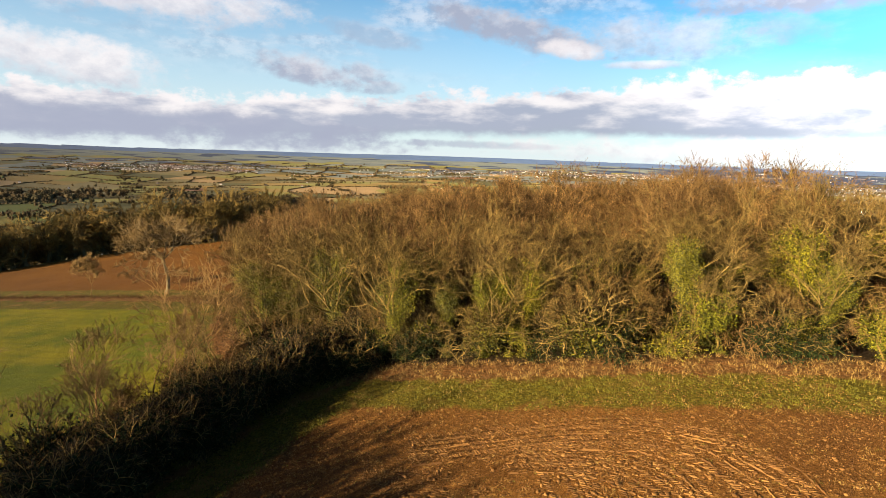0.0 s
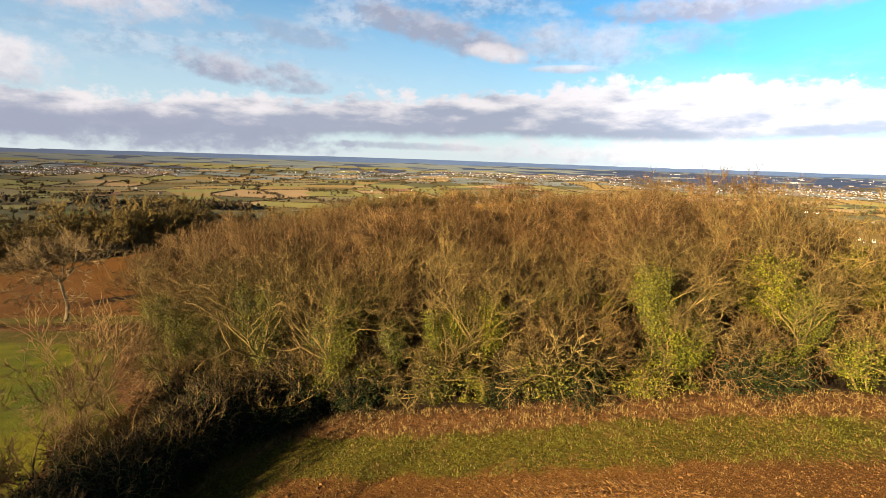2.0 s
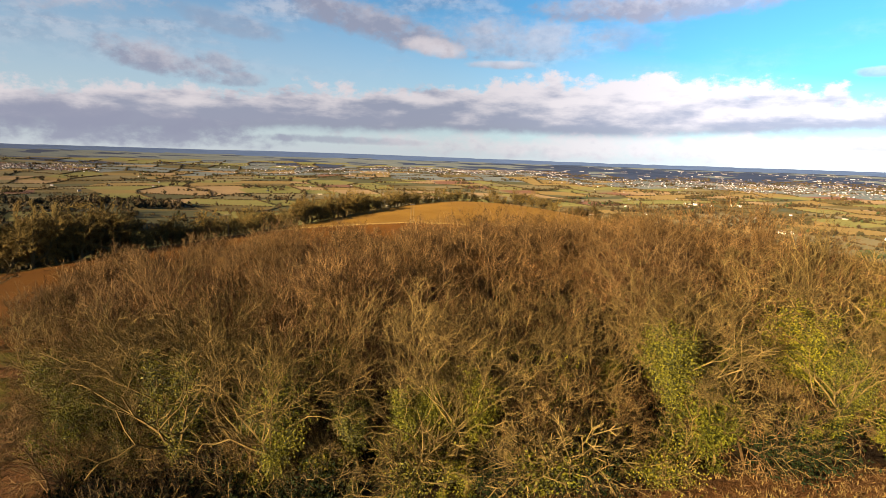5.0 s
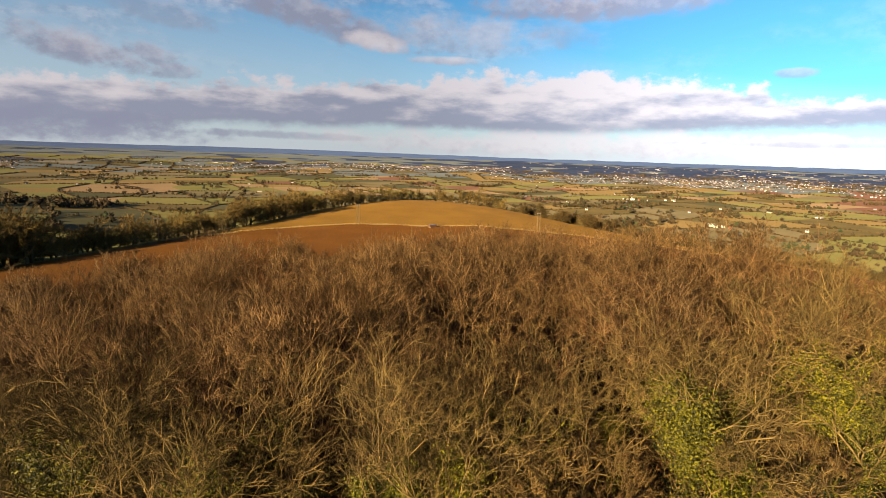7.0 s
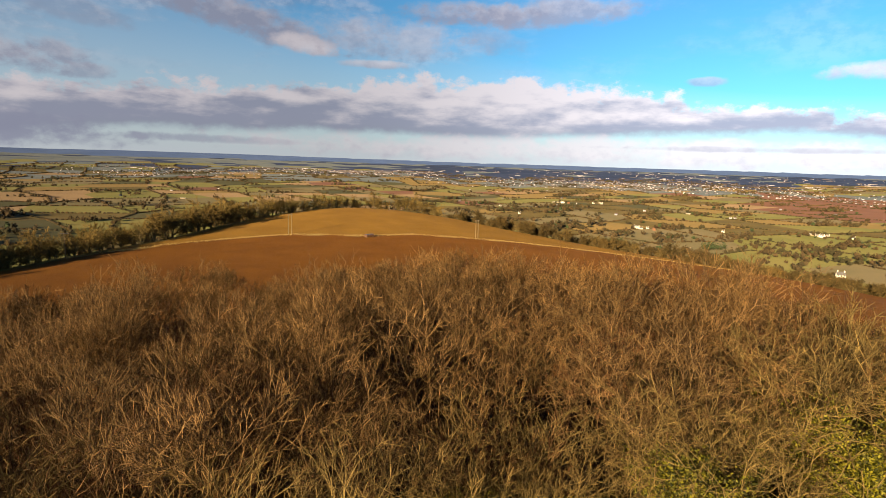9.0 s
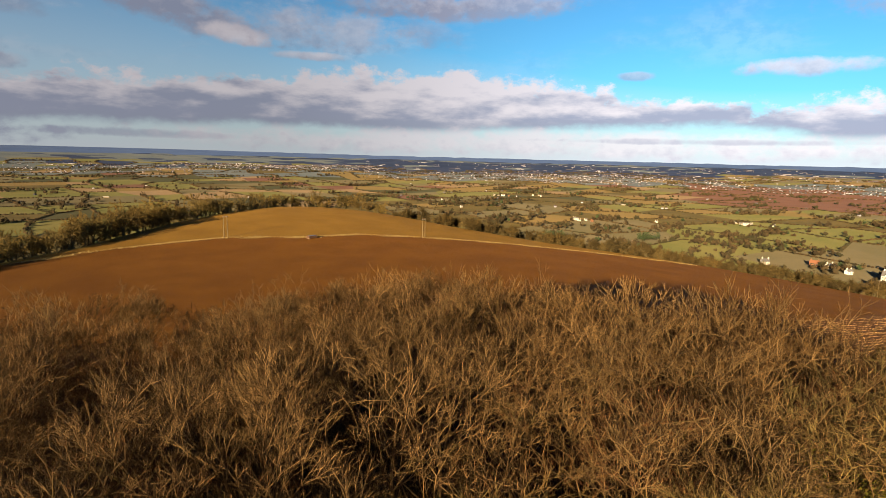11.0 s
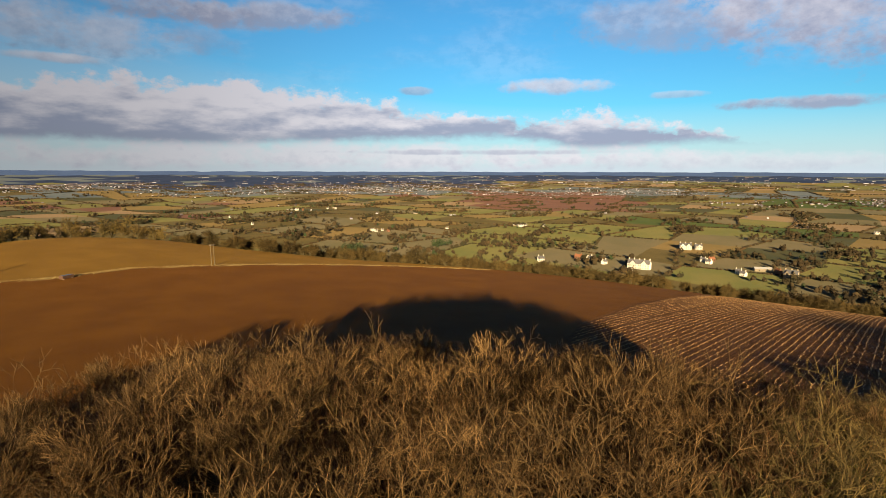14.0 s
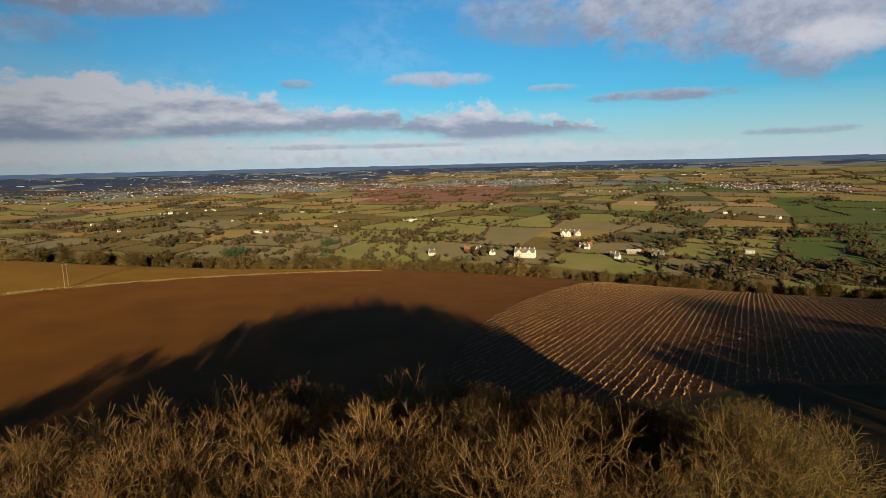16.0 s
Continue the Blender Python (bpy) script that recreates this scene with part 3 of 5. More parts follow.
    ez = height(extra[:, 0], extra[:, 1])
    er, ea = np.hypot(extra[:, 0] - O[0], extra[:, 1] - O[1]), np.arctan2(extra[:, 0] - O[0], extra[:, 1] - O[1])
    gap = er - rim(ea) - FALL
    ez = ez - np.clip((30 - gap) / 30, 0, 1) * 2.5
    extra_faces, kinds = np.array(extra_faces), np.array(kinds)
    use = gap[extra_faces - start].max(1) > -15
    extra_faces, kinds = extra_faces[use], kinds[use]
    verts = np.concatenate([verts, np.column_stack([extra, ez])])
    mesh = bpy.data.meshes.new("ground")
    mesh.from_pydata(verts.tolist(), [], quads.tolist() + extra_faces.tolist())
    mesh.materials.append(MATS["hill_land"])
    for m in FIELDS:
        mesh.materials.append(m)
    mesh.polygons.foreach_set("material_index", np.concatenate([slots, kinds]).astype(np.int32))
    mesh.polygons.foreach_set("use_smooth", np.ones(len(mesh.polygons), bool))
    x, y = verts[:, 0], verts[:, 1]
    reach = np.hypot(x - O[0], y - O[1]) - rim(np.arctan2(x - O[0], y - O[1]))
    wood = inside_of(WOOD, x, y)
    tables = {"d_wood": wood, "d_edge": np.minimum(np.abs(wood), line_distance(SHADED, x, y) + 3.2), "d_green": inside_of(PASTURE, x, y), "d_east": inside_of(EAST_SHADE, x, y),
              "d_red": inside_of(RED, x, y), "d_gold": inside_of(GOLD, x, y), "d_stub": inside_of(STUBBLE, x, y),
              "d_track": line_distance(TRACK, x, y), "d_bank": line_distance(BANK, x, y), "d_scarp": reach - 3}
    for key, values in tables.items():
        mesh.attributes.new(key, "FLOAT", "POINT").data.foreach_set("value", np.asarray(values, np.float32))
    mesh.update()
    tagged(new("ground", mesh), "rolling winter farmland of ploughed red soil, stubble and pasture", "ground", kind="structure")
    return edges


FIELD_EDGES = make_ground()

# ---- builders ----
class Shape:
    """Collects tapering tubes, twigs and leaves for one mesh."""

    def __init__(self):
        self.v, self.f = [], []

    def tube(self, a, b, ra, rb, sides):
        d = (b - a).normalized()
        s = d.orthogonal().normalized()
        t = d.cross(s)
        at = len(self.v)
        for p, r in ((a, ra), (b, rb)):
            for k in range(sides):
                w = 2 * math.pi * k / sides
                self.v.append(p + (s * math.cos(w) + t * math.sin(w)) * r)
        for k in range(sides):
            q = (k + 1) % sides
            self.f.append((at + k, at + q, at + sides + q, at + sides + k))

    def spike(self, a, b, r):
        d = (b - a).normalized()
        s = d.orthogonal().normalized()
        t = d.cross(s)
        at = len(self.v)
        self.v += [a + s * r, a - s * r * 0.5 + t * r * 0.87, a - s * r * 0.5 - t * r * 0.87, b]
        self.f += [(at, at + 1, at + 3), (at + 1, at + 2, at + 3), (at + 2, at, at + 3)]

    def leaf(self, p, size, rng):
        a = Vector((rng.gauss(0, 1), rng.gauss(0, 1), rng.gauss(0, 1))).normalized()
        b = a.orthogonal().normalized()
        at = len(self.v)
        fold = a.cross(b) * size * 0.25
        self.v += [p - a * size, p + b * size * 0.6 + fold, p + a * size, p - b * size * 0.6 + fold]
        self.f += [(at, at + 1, at + 2), (at, at + 2, at + 3)]

    def chip(self, p, r, rng):
        """A small crumbled clod of eight faces."""
        at = len(self.v)
        for q in ((1, 0, 0), (0, 1, 0), (-1, 0, 0), (0, -1, 0), (0, 0, 0.7), (0, 0, -0.6)):
            k = r * rng.uniform(0.6, 1.3)
            self.v.append(Vector((p[0] + q[0] * k + rng.gauss(0, r * 0.2), p[1] + q[1] * k + rng.gauss(0, r * 0.2), p[2] + q[2] * k)))
        self.f += [tuple(at + i for i in t) for t in ((0, 1, 4), (1, 2, 4), (2, 3, 4), (3, 0, 4), (1, 0, 5), (2, 1, 5), (3, 2, 5), (0, 3, 5))]

    def ball(self, p, r, rng, squash=1.0, rough=0.25):
        at = len(self.v)
        for q in ICO_V:
            k = r * (1 + rng.uniform(-rough, rough))
            self.v.append(Vector((p[0] + q[0] * k, p[1] + q[1] * k, p[2] + q[2] * k * squash)))
        self.f += [tuple(at + i for i in t) for t in ICO_F]

    def clump(self, p, r, count, rng, tall=1.1):
        """A dome of small ragged pieces: a far tree's crown or a length of hedge."""
        for _ in range(count):
            d = Vector((rng.gauss(0, 1), rng.gauss(0, 1), rng.gauss(0, 1))).normalized() * r * rng.random() ** 0.4
            d.z = abs(d.z) * tall * 1.2 if d.z < -r * 0.6 else d.z * tall
            self.leaf(Vector(p) + d, r * rng.uniform(0.2, 0.42), rng)

    def crown(self, p, s, count, rng):
        """A far tree: a lumpy crown of three masses with a fringe of ragged pieces."""
        for _ in range(3):
            self.ball((p[0] + rng.gauss(0, s * 0.28), p[1] + rng.gauss(0, s * 0.28), p[2] + s * rng.uniform(0.6, 1.1)), s * rng.uniform(0.42, 0.62), rng, 1.1, 0.35)
        self.clump((p[0], p[1], p[2] + s * 0.95), s * 0.95, count, rng, 1.1)

    def box(self, x0, y0, z0, x1, y1, z1):
        at = len(self.v)
        self.v += [Vector(p) for p in ((x0, y0, z0), (x1, y0, z0), (x1, y1, z0), (x0, y1, z0), (x0, y0, z1), (x1, y0, z1), (x1, y1, z1), (x0, y1, z1))]
        self.f += [tuple(at + i for i in q) for q in ((0, 3, 2, 1), (4, 5, 6, 7), (0, 1, 5, 4), (1, 2, 6, 5), (2, 3, 7, 6), (3, 0, 4, 7))]

    def mesh(self, name, material, smooth=False):
        m = bpy.data.meshes.new(name)
        m.from_pydata([tuple(p) for p in self.v], [], self.f)
        m.materials.append(MATS[material])
        if smooth:
            m.polygons.foreach_set("use_smooth", np.ones(len(m.polygons), bool))
        m.update()
        return m


def ico():
    bm = bmesh.new()
    bmesh.ops.create_icosphere(bm, subdivisions=1, radius=1)
    v, f = [tuple(p.co) for p in bm.verts], [tuple(p.index for p in q.verts) for q in bm.faces]
    bm.free()
    return v, f


ICO_V, ICO_F = ico()


def part(name, shape, material, parent, label="", smooth=False):
    ob = new(name, shape.mesh(name, material, smooth))
    ob.parent = parent
    return tagged(ob, label) if label else ob


def thing(name, label, category, group="", kind=""):
    return tagged(new(name), label, category, group, kind)


def stuff(name, shape, material, label, category, smooth=False):
    return tagged(new(name, shape.mesh(name, material, smooth)), label, category, kind="stuff")


# ---- trees ----
def turned(d, angle, rng):
    axis = Matrix.Rotation(rng.uniform(0, 2 * math.pi), 3, d) @ d.orthogonal()
    return (Matrix.Rotation(angle, 3, axis) @ d).normalized()


def grow(limbs, twigs, rng, p, d, length, r, level, spec, ends):
    steps = (4, 6, 4, 3)[level]
    pts, dirs = [p], [d]
    for _ in range(steps):
        wig = Vector((rng.gauss(0, 1), rng.gauss(0, 1), rng.gauss(0, 1))) * spec["wig"] * (1 + 0.5 * level)
        d = (d + wig + Vector((0, 0, spec["lift"][level]))).normalized()
        p = p + d * (length / steps)
        pts.append(p), dirs.append(d)
        mid, wide, high = (v * spec["tall"] for v in spec["dome"])
        if level and (math.hypot(p.x, p.y) / wide) ** 2 + ((p.z - mid) / high) ** 2 > rng.uniform(0.8, 1.12):
            break
    steps = len(pts) - 1
    radii = [r * (1 - 0.62 * k / steps) for k in range(steps + 1)]
    target, sides = (limbs, (7, 5, 4, 3)[level]) if level < 2 or level == 2 and spec["show"] else (twigs, 3)
    for k in range(steps):
        target.tube(pts[k], pts[k + 1], radii[k], radii[k + 1], sides)
    if level < 2:
        ends += pts[1:]

    def along(t):
        k = min(int(t * steps), steps - 1)
        w = t * steps - k
        return pts[k].lerp(pts[k + 1], w), dirs[k + 1], radii[k]

    if level == spec["last"]:
        for k in range(spec["tips"]):
            q, e, _ = along(rng.uniform(0.05, 1.0))
            e = turned(e, rng.uniform(0.25, 0.85), rng)
            e = (e + Vector((0, 0, spec["tip_lift"]))).normalized()
            twigs.spike(q, q + e * spec["tip_len"] * rng.uniform(0.5, 1.25), spec["tip_r"])
        return
    count = spec["kids"][level]
    for k in range(count):
        t = spec["bare"][level] + (1 - spec["bare"][level]) * (k + rng.uniform(0.2, 1.0)) / count
        q, e, rad = along(min(t, 1.0))
        e = turned(e, radians(rng.uniform(*spec["fork"][level])), rng)
        size = length * spec["ratio"][level] * rng.uniform(0.75, 1.2) * (1.15 - 0.4 * t if level else 1.0)
        grow(limbs, twigs, rng, q, e, size, max(rad * spec.get("thin", 0.55), spec.get("least", 0.015)), level + 1, spec, ends)


FARTREE = dict(wig=0.13, lift=(0.02, 0.04, 0.03, 0), kids=(10, 6, 0, 0), bare=(0.1, 0.12, 0, 0), ratio=(0.95, 0.5, 0, 0), fork=((20, 70), (30, 70), (0, 0), (0, 0)),
               last=2, tips=30, tip_len=1.0, tip_r=0.034, tip_lift=0.06, show=False, bole=0.3, dome=(0.5, 0.46, 0.5))


def fork(limbs, twigs, rng, p, d, length, r, level, spec, ends):
    """A bough that curves upwards and forks again and again into a rounded, coral-like crown."""
    pts, e = [p], d
    for _ in range(2 if level < spec["depth"] - 1 else 1):
        e = (e + Vector((rng.gauss(0, 1), rng.gauss(0, 1), rng.gauss(0, 1))) * 0.17 + Vector((0, 0, spec["rise"]))).normalized()
        pts.append(pts[-1] + e * length * (0.5 if level < spec["depth"] - 1 else 1.0) * rng.uniform(0.8, 1.2))
    thin = r * 0.8
    for k in range(len(pts) - 1):
        n = len(pts) - 1
        limbs.tube(pts[k], pts[k + 1], r + (thin - r) * k / n, r + (thin - r) * (k + 1) / n, 6 if level < 1 else 4 if level < 3 else 3)
    if level < 4:
        ends += pts[1:]
    wide = spec["tall"] * spec["narrow"]
    if level >= spec["depth"] or math.hypot(pts[-1].x, pts[-1].y) > wide * rng.uniform(0.85, 1.1):
        for _ in range(spec["tips"]):
            a = pts[0].lerp(pts[-1], rng.random())
            w = (turned(e, rng.uniform(0.2, 0.8), rng) + Vector((0, 0, 0.15))).normalized()
            twigs.spike(a, a + w * spec["tip_len"] * rng.uniform(0.5, 1.2), spec["tip_r"])
        return
    if level > 1:
        for _ in range(spec["side"]):
            a = pts[0].lerp(pts[1], rng.random())
            w = (turned(e, rng.uniform(0.5, 1.1), rng) + Vector((0, 0, 0.2))).normalized()
            twigs.spike(a, a + w * spec["tip_len"] * rng.uniform(0.6, 1.6), spec["tip_r"] * 1.1)
    count = spec["split"][min(level, 2)] + (rng.random() < 0.36)
    swing = rng.uniform(0, 2 * math.pi)
    for k in range(count):
        axis = Matrix.Rotation(swing + 2 * math.pi * k / count + rng.gauss(0, 0.4), 3, e) @ e.orthogonal()
        q = (Matrix.Rotation(radians(rng.uniform(*spec["open"])) * (1.15 if level == 0 else 1.0), 3, axis) @ e).normalized()
        fork(limbs, twigs, rng, pts[-1], q, length * spec["short"] * rng.uniform(0.8, 1.2), max(thin * (0.78 if level else 0.66), spec["least"]), level + 1, spec, ends)


CORAL = dict(depth=7, rise=0.10, split=(5, 2, 2), open=(13, 36), short=0.775, least=0.014, tips=3, side=2, tip_len=0.45, tip_r=0.011, bole=0.34, stride=0.17, narrow=0.25)
CORAL_WIDE = dict(CORAL, open=(20, 46), rise=0.06, bole=0.28, narrow=0.34)
CORAL_LOW = dict(CORAL, bole=0.1, stride=0.205, open=(14, 42), split=(6, 2, 2), narrow=0.33)
SHRUB = dict(CORAL, short=0.80, depth=5, bole=0.05, stride=0.24, split=(10, 2, 2), open=(16, 48), rise=0.02, narrow=0.62, least=0.02, tips=2, side=1, tip_len=0.45, tip_r=0.014)
WEEP = dict(SHRUB, rise=-0.13, open=(22, 58), bole=0.12, depth=6, least=0.018, tips=2, narrow=0.5, split=(7, 2, 2))
FRONT = dict(CORAL_LOW, short=0.78, depth=7, open=(16, 46), rise=0.05, narrow=0.34, split=(7, 2, 2), least=0.016, tips=3, side=1)


def tree(name, label, seed, tall, girth, spec, bark, twig, ivy=0, stems=1, group="", leaf="ivy_leaf", leaf_size=0.1, ivy_top=0.6, category="tree"):
    rng = random.Random(seed)
    limbs, twigs, ends = Shape(), Shape(), []
    spec = dict(spec, tall=tall)
    for s in range(stems):
        lean = Vector((rng.gauss(0, 0.12), rng.gauss(0, 0.12), 1)) if stems == 1 else Vector((rng.gauss(0, 0.4), rng.gauss(0, 0.4), 1))
        at = Vector((rng.uniform(-0.3, 0.3), rng.uniform(-0.3, 0.3), -0.3)) * (stems > 1) + Vector((0, 0, -0.3))
        if "depth" in spec:
            top = at + lean.normalized() * tall * spec["bole"] * rng.uniform(0.85, 1.15)
            knee = at.lerp(top, 0.5) + Vector((rng.gauss(0, 0.12), rng.gauss(0, 0.12), 0))
            limbs.tube(at, knee, girth, girth * 0.86, 7)
            limbs.tube(knee, top, girth * 0.86, girth * 0.76, 7)
            ends += [at.lerp(knee, w) for w in (0.25, 0.5, 0.75)] + [knee, knee.lerp(top, 0.5), top]
            fork(limbs, twigs, rng, top, (top - knee).normalized(), tall * spec["stride"], girth * 0.74, 0, spec, ends)
        else:
            grow(limbs, twigs, rng, at, lean.normalized(), tall * spec["bole"] * rng.uniform(0.9, 1.1), girth, 0, spec, ends)
    top = sorted(p.z for p in twigs.v)[-max(1, len(twigs.v) // 300)]
    grown = tall / top
    for p in limbs.v + twigs.v + ends:
        p *= grown
    root = thing(name, label, category, group)
    part("trunk", limbs, bark, root)
    part("crown", twigs, twig, root)
    if ivy:
        leaves = Shape()
        ends = [p for p in ends if p.z < tall * ivy_top and (math.hypot(p.x, p.y) < tall * 0.16 or ivy_top > 0.8)] or ends[:3]
        for _ in range(ivy):
            a = rng.choice(ends)
            p = a * rng.uniform(0.75, 1.05) + Vector((rng.gauss(0, 1), rng.gauss(0, 1), rng.gauss(0, 1))) * (0.34 if leaf == "ivy_leaf" else 0.45)
            p.z = max(p.z, 0.1)
            leaves.leaf(p, leaf_size * rng.uniform(0.6, 1.3), rng)
        part("ivy", leaves, leaf, root, "glossy green climbing ivy" if leaf == "ivy_leaf" else "dark evergreen leaves")
    return root


def put(ob, x, y, turn=0.0, size=1.0, sink=0.0, tall=1.0):
    """Stands a thing on the ground."""
    ob.matrix_basis = pose(x, y, ground(x, y) - sink, 0, 0, turn)
    ob.scale = (size, size, size * tall)


def copies(models, spots, rng, low=0.88, high=1.08):
    """Stands a model, or a copy of it, at every spot (x, y, size)."""
    fresh = set()
    for x, y, size in spots:
        model = rng.choice(models)
        turn, k = rng.uniform(0, 360), size * rng.uniform(low, high)
        if model.name in fresh:
            model.scale = (1, 1, 1)
            ob = copy_thing(model, pose(x, y, ground(x, y), 0, 0, turn))
            ob.scale = (k, k, k * rng.uniform(0.94, 1.06))
            done = MODEL_HOME[model.name]
            model.matrix_basis, model.scale = done
        else:
            put(model, x, y, turn, k)
            fresh.add(model.name)
            MODEL_HOME[model.name] = (model.matrix_basis.copy(), model.scale.copy())
    for model in models:
        if model.name not in fresh:
            for o in (*model.children_recursive, model):
                bpy.data.objects.remove(o)


MODEL_HOME = {}


def scatter(outline, gap, rng, low=-1e9, high=-1.0, tries=6000):
    """Spots inside an outline, no two closer than gap; low to high: how far inside (negative) they may lie."""
    xs, ys = [p[0] for p in outline], [p[1] for p in outline]
    cand = np.column_stack([[rng.uniform(min(xs), max(xs)) for _ in range(tries)], [rng.uniform(min(ys), max(ys)) for _ in range(tries)]])
    d = inside_of(outline, cand[:, 0], cand[:, 1])
    out = []
    for (x, y), k in zip(cand, d):
        if low < k < high and all((x - a) ** 2 + (y - b) ** 2 > gap * gap for a, b in out):
            out.append((float(x), float(y)))
    return out


# ---- the wood ----
def make_wood():
    rng = random.Random(11)
    ash = [tree("ash_tree", "tall bare ash tree with pale grey limbs and fine twigs", 100 + k, 15.0, 0.15, CORAL_WIDE if k == 1 else CORAL, "ash_bark", "ash_twig", group="trees of the wood") for k in range(5)]
    tawny = [tree("field_maple", "bare tawny field maple crowded in the wood", 200 + k, 15.0, 0.15, CORAL_LOW if k else CORAL_WIDE, "ash_bark", "red_twig" if k == 1 else "ash_twig", group="trees of the wood") for k in range(2)]
    ruddy = [tree("hazel", "reddish brown leafless hazel with many stems", 300 + k, 9.0, 0.07, CORAL_LOW, "ash_bark", "red_twig", group="trees of the wood") for k in range(2)]
    ivied = [tree("ivied_ash", "bare ash tree with ivy climbing its mossy trunk", 400 + k, 15.0, 0.18, FRONT, "mossy_bark", "olive_twig" if k else "ash_twig", ivy=(13000, 6000, 16000)[k], group="trees of the wood", ivy_top=0.66, leaf_size=0.08) for k in range(3)]
    edge = scatter(WOOD, 3.5, rng, -7.0, -1.5)
    deep = scatter(WOOD, 4.1, rng, -1e9, -6.0, 9000)
    front = [p for p in edge if p[1] < 86 and p[0] > -24]
    back = [p for p in edge if p not in front]
    copies(ivied, [(x, y, rng.choice((0.78, 0.94, 1.04)) * (1.03 - 0.016 * max(0, x - 52) - 0.006 * max(0, -x))) for x, y in front], rng)
    thicket = [tree("ivied_thorn", "bushy hawthorn smothered in ivy at the wood's edge", 450 + k, 8.0, 0.11, FRONT, "mossy_bark", ("olive_twig", "ash_twig", "red_twig")[k], ivy=(6500, 4000, 1500)[k], group="skirt of the wood", ivy_top=0.85, leaf_size=0.095) for k in range(3)]
    inner = [p for p in scatter(WOOD, 3.7, rng, -5.0, -0.5, 9000) if p[1] < 84 and p[0] > -24]
    copies(thicket, [(x, y, 1 - 0.008 * max(0, x - 52)) for x, y in inner], rng, 0.6, 1.15)
    sizes = []
    for x, y in deep + back:
        tall = 16.9 + 1.5 * min(1, max(0, (32 - x) / 20)) - 0.24 * max(0, x - 46) - 0.5 * max(0, -11 - x)
        sizes.append((x, y, max(tall, 7.0) / 15.0))
    one, two, three = [], [], []
    for s in sizes:
        k = rng.random()
        (one if k < 0.56 else two if k < 0.82 else three).append(s)
    copies(ash, one, rng, 0.86, 1.03)
    copies(tawny, two, rng, 0.84, 1.0)
    copies(ruddy, three, rng)
    # hazel added under the tall trees, its dark tone standing for shaded gaps
    under = [tree("shaded_hazel", "many-stemmed hazel added under the tall trees, toned dark for shade", 570 + k, 8.0, 0.06, dict(CORAL_LOW, depth=6, tips=4, side=3, narrow=0.42, open=(16, 48)), "mossy_bark", "shade_twig", group="undergrowth of the wood") for k in range(2)]
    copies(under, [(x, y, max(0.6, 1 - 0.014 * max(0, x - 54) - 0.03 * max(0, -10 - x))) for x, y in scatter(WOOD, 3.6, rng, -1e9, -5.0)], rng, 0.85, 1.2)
    # the skirts of the wood
    droop = [tree("old_thorn", "old thorn with pale drooping branches at the wood's edge", 500 + k, 5.2, 0.11, WEEP, "ash_bark" if k == 1 else "mossy_bark", "ash_twig" if k == 1 else "olive_twig", group="skirt of the wood", ivy=0) for k in range(3)]
    bush = [tree("hawthorn", "low tangled hawthorn with brown twigs and ivy", 520 + k, 4.8, 0.07, SHRUB, "mossy_bark", "olive_twig" if k else "ash_twig", group="skirt of the wood", ivy=2600, ivy_top=0.9, leaf_size=0.075) for k in range(2)]
    skirt = scatter(WOOD, 3.0, rng, -3.4, -0.4, 9000)
    skirt = [p for p in skirt if p[1] < 84]
    rng.shuffle(skirt)
    half = len(skirt) // 2
    copies(droop, [(x, y, 1.0) for x, y in skirt[:half]], rng, 0.7, 1.35)
    copies(bush, [(x, y, 1.0) for x, y in skirt[half:]], rng, 0.6, 1.5)
    far_skirt = [p for p in scatter(WOOD, 3.4, rng, -3.5, 1.0, 6000) if p[1] >= 84 or p[0] < -7]
    shrub = [tree("blackthorn", "dense reddish blackthorn shrub on the wood's far side", 540 + k, 5.5, 0.06, SHRUB, "ash_bark", "red_twig" if k else "ash_twig", group="far skirt of the wood") for k in range(2)]
    copies(shrub, [(x, y, 1.0) for x, y in far_skirt], rng, 0.8, 1.3)
    # brush added behind the edge, coloured dark as the shade between the trunks
    brush = [tree("elder", "tangled elder brush added under the trees, toned dark for shade", 560 + k, 5.0, 0.06, dict(SHRUB, tips=4, side=2), "mossy_bark", "shade_twig", group="undergrowth of the wood", ivy=1800, ivy_top=0.9, leaf="holly_leaf", leaf_size=0.1) for k in range(2)]
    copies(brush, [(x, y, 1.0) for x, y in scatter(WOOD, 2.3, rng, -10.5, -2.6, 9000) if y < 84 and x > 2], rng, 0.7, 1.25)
    # the row of small trees down the field's side
    row = [tree("row_ash", "slim bare ash tree in the hedgerow", 600 + k, 9.0 + k, 0.1, dict(CORAL_LOW if k else CORAL, depth=6, tips=3, side=1, least=0.017, tip_r=0.013), "ash_bark", "pale_twig", group="hedgerow trees") for k in range(2)]
    spots = [(-18.1, 58.0, 1.05), (-12.6, 63.6, 1.3), (-18.7, 45.6, 1.25), (-15.5, 60.5, 0.9), (-17.5, 45.5, 0.85), (-19, 57, 1.0), (-14, 61, 1.0), (-11, 66, 1.0), (-8, 70, 0.95), (-9, 63, 0.9), (-5, 66, 0.9), (-21, 42, 0.8), (-24, 34, 0.9), (-13, 72, 1.0), (-16, 68, 0.9)]
    spots += [(-17 + rng.gauss(0, 1.5) + (y - 52) * 0.22, y, rng.uniform(0.5, 0.85)) for y in (38, 40, 42, 44, 46, 48, 50, 52, 54, 56, 58, 60, 63, 66, 69)]
    spots += [(-22 - 0.42 * q + rng.gauss(0, 1.2), 33 - q, rng.uniform(0.95, 1.2)) for q in range(0, 44, 2)]
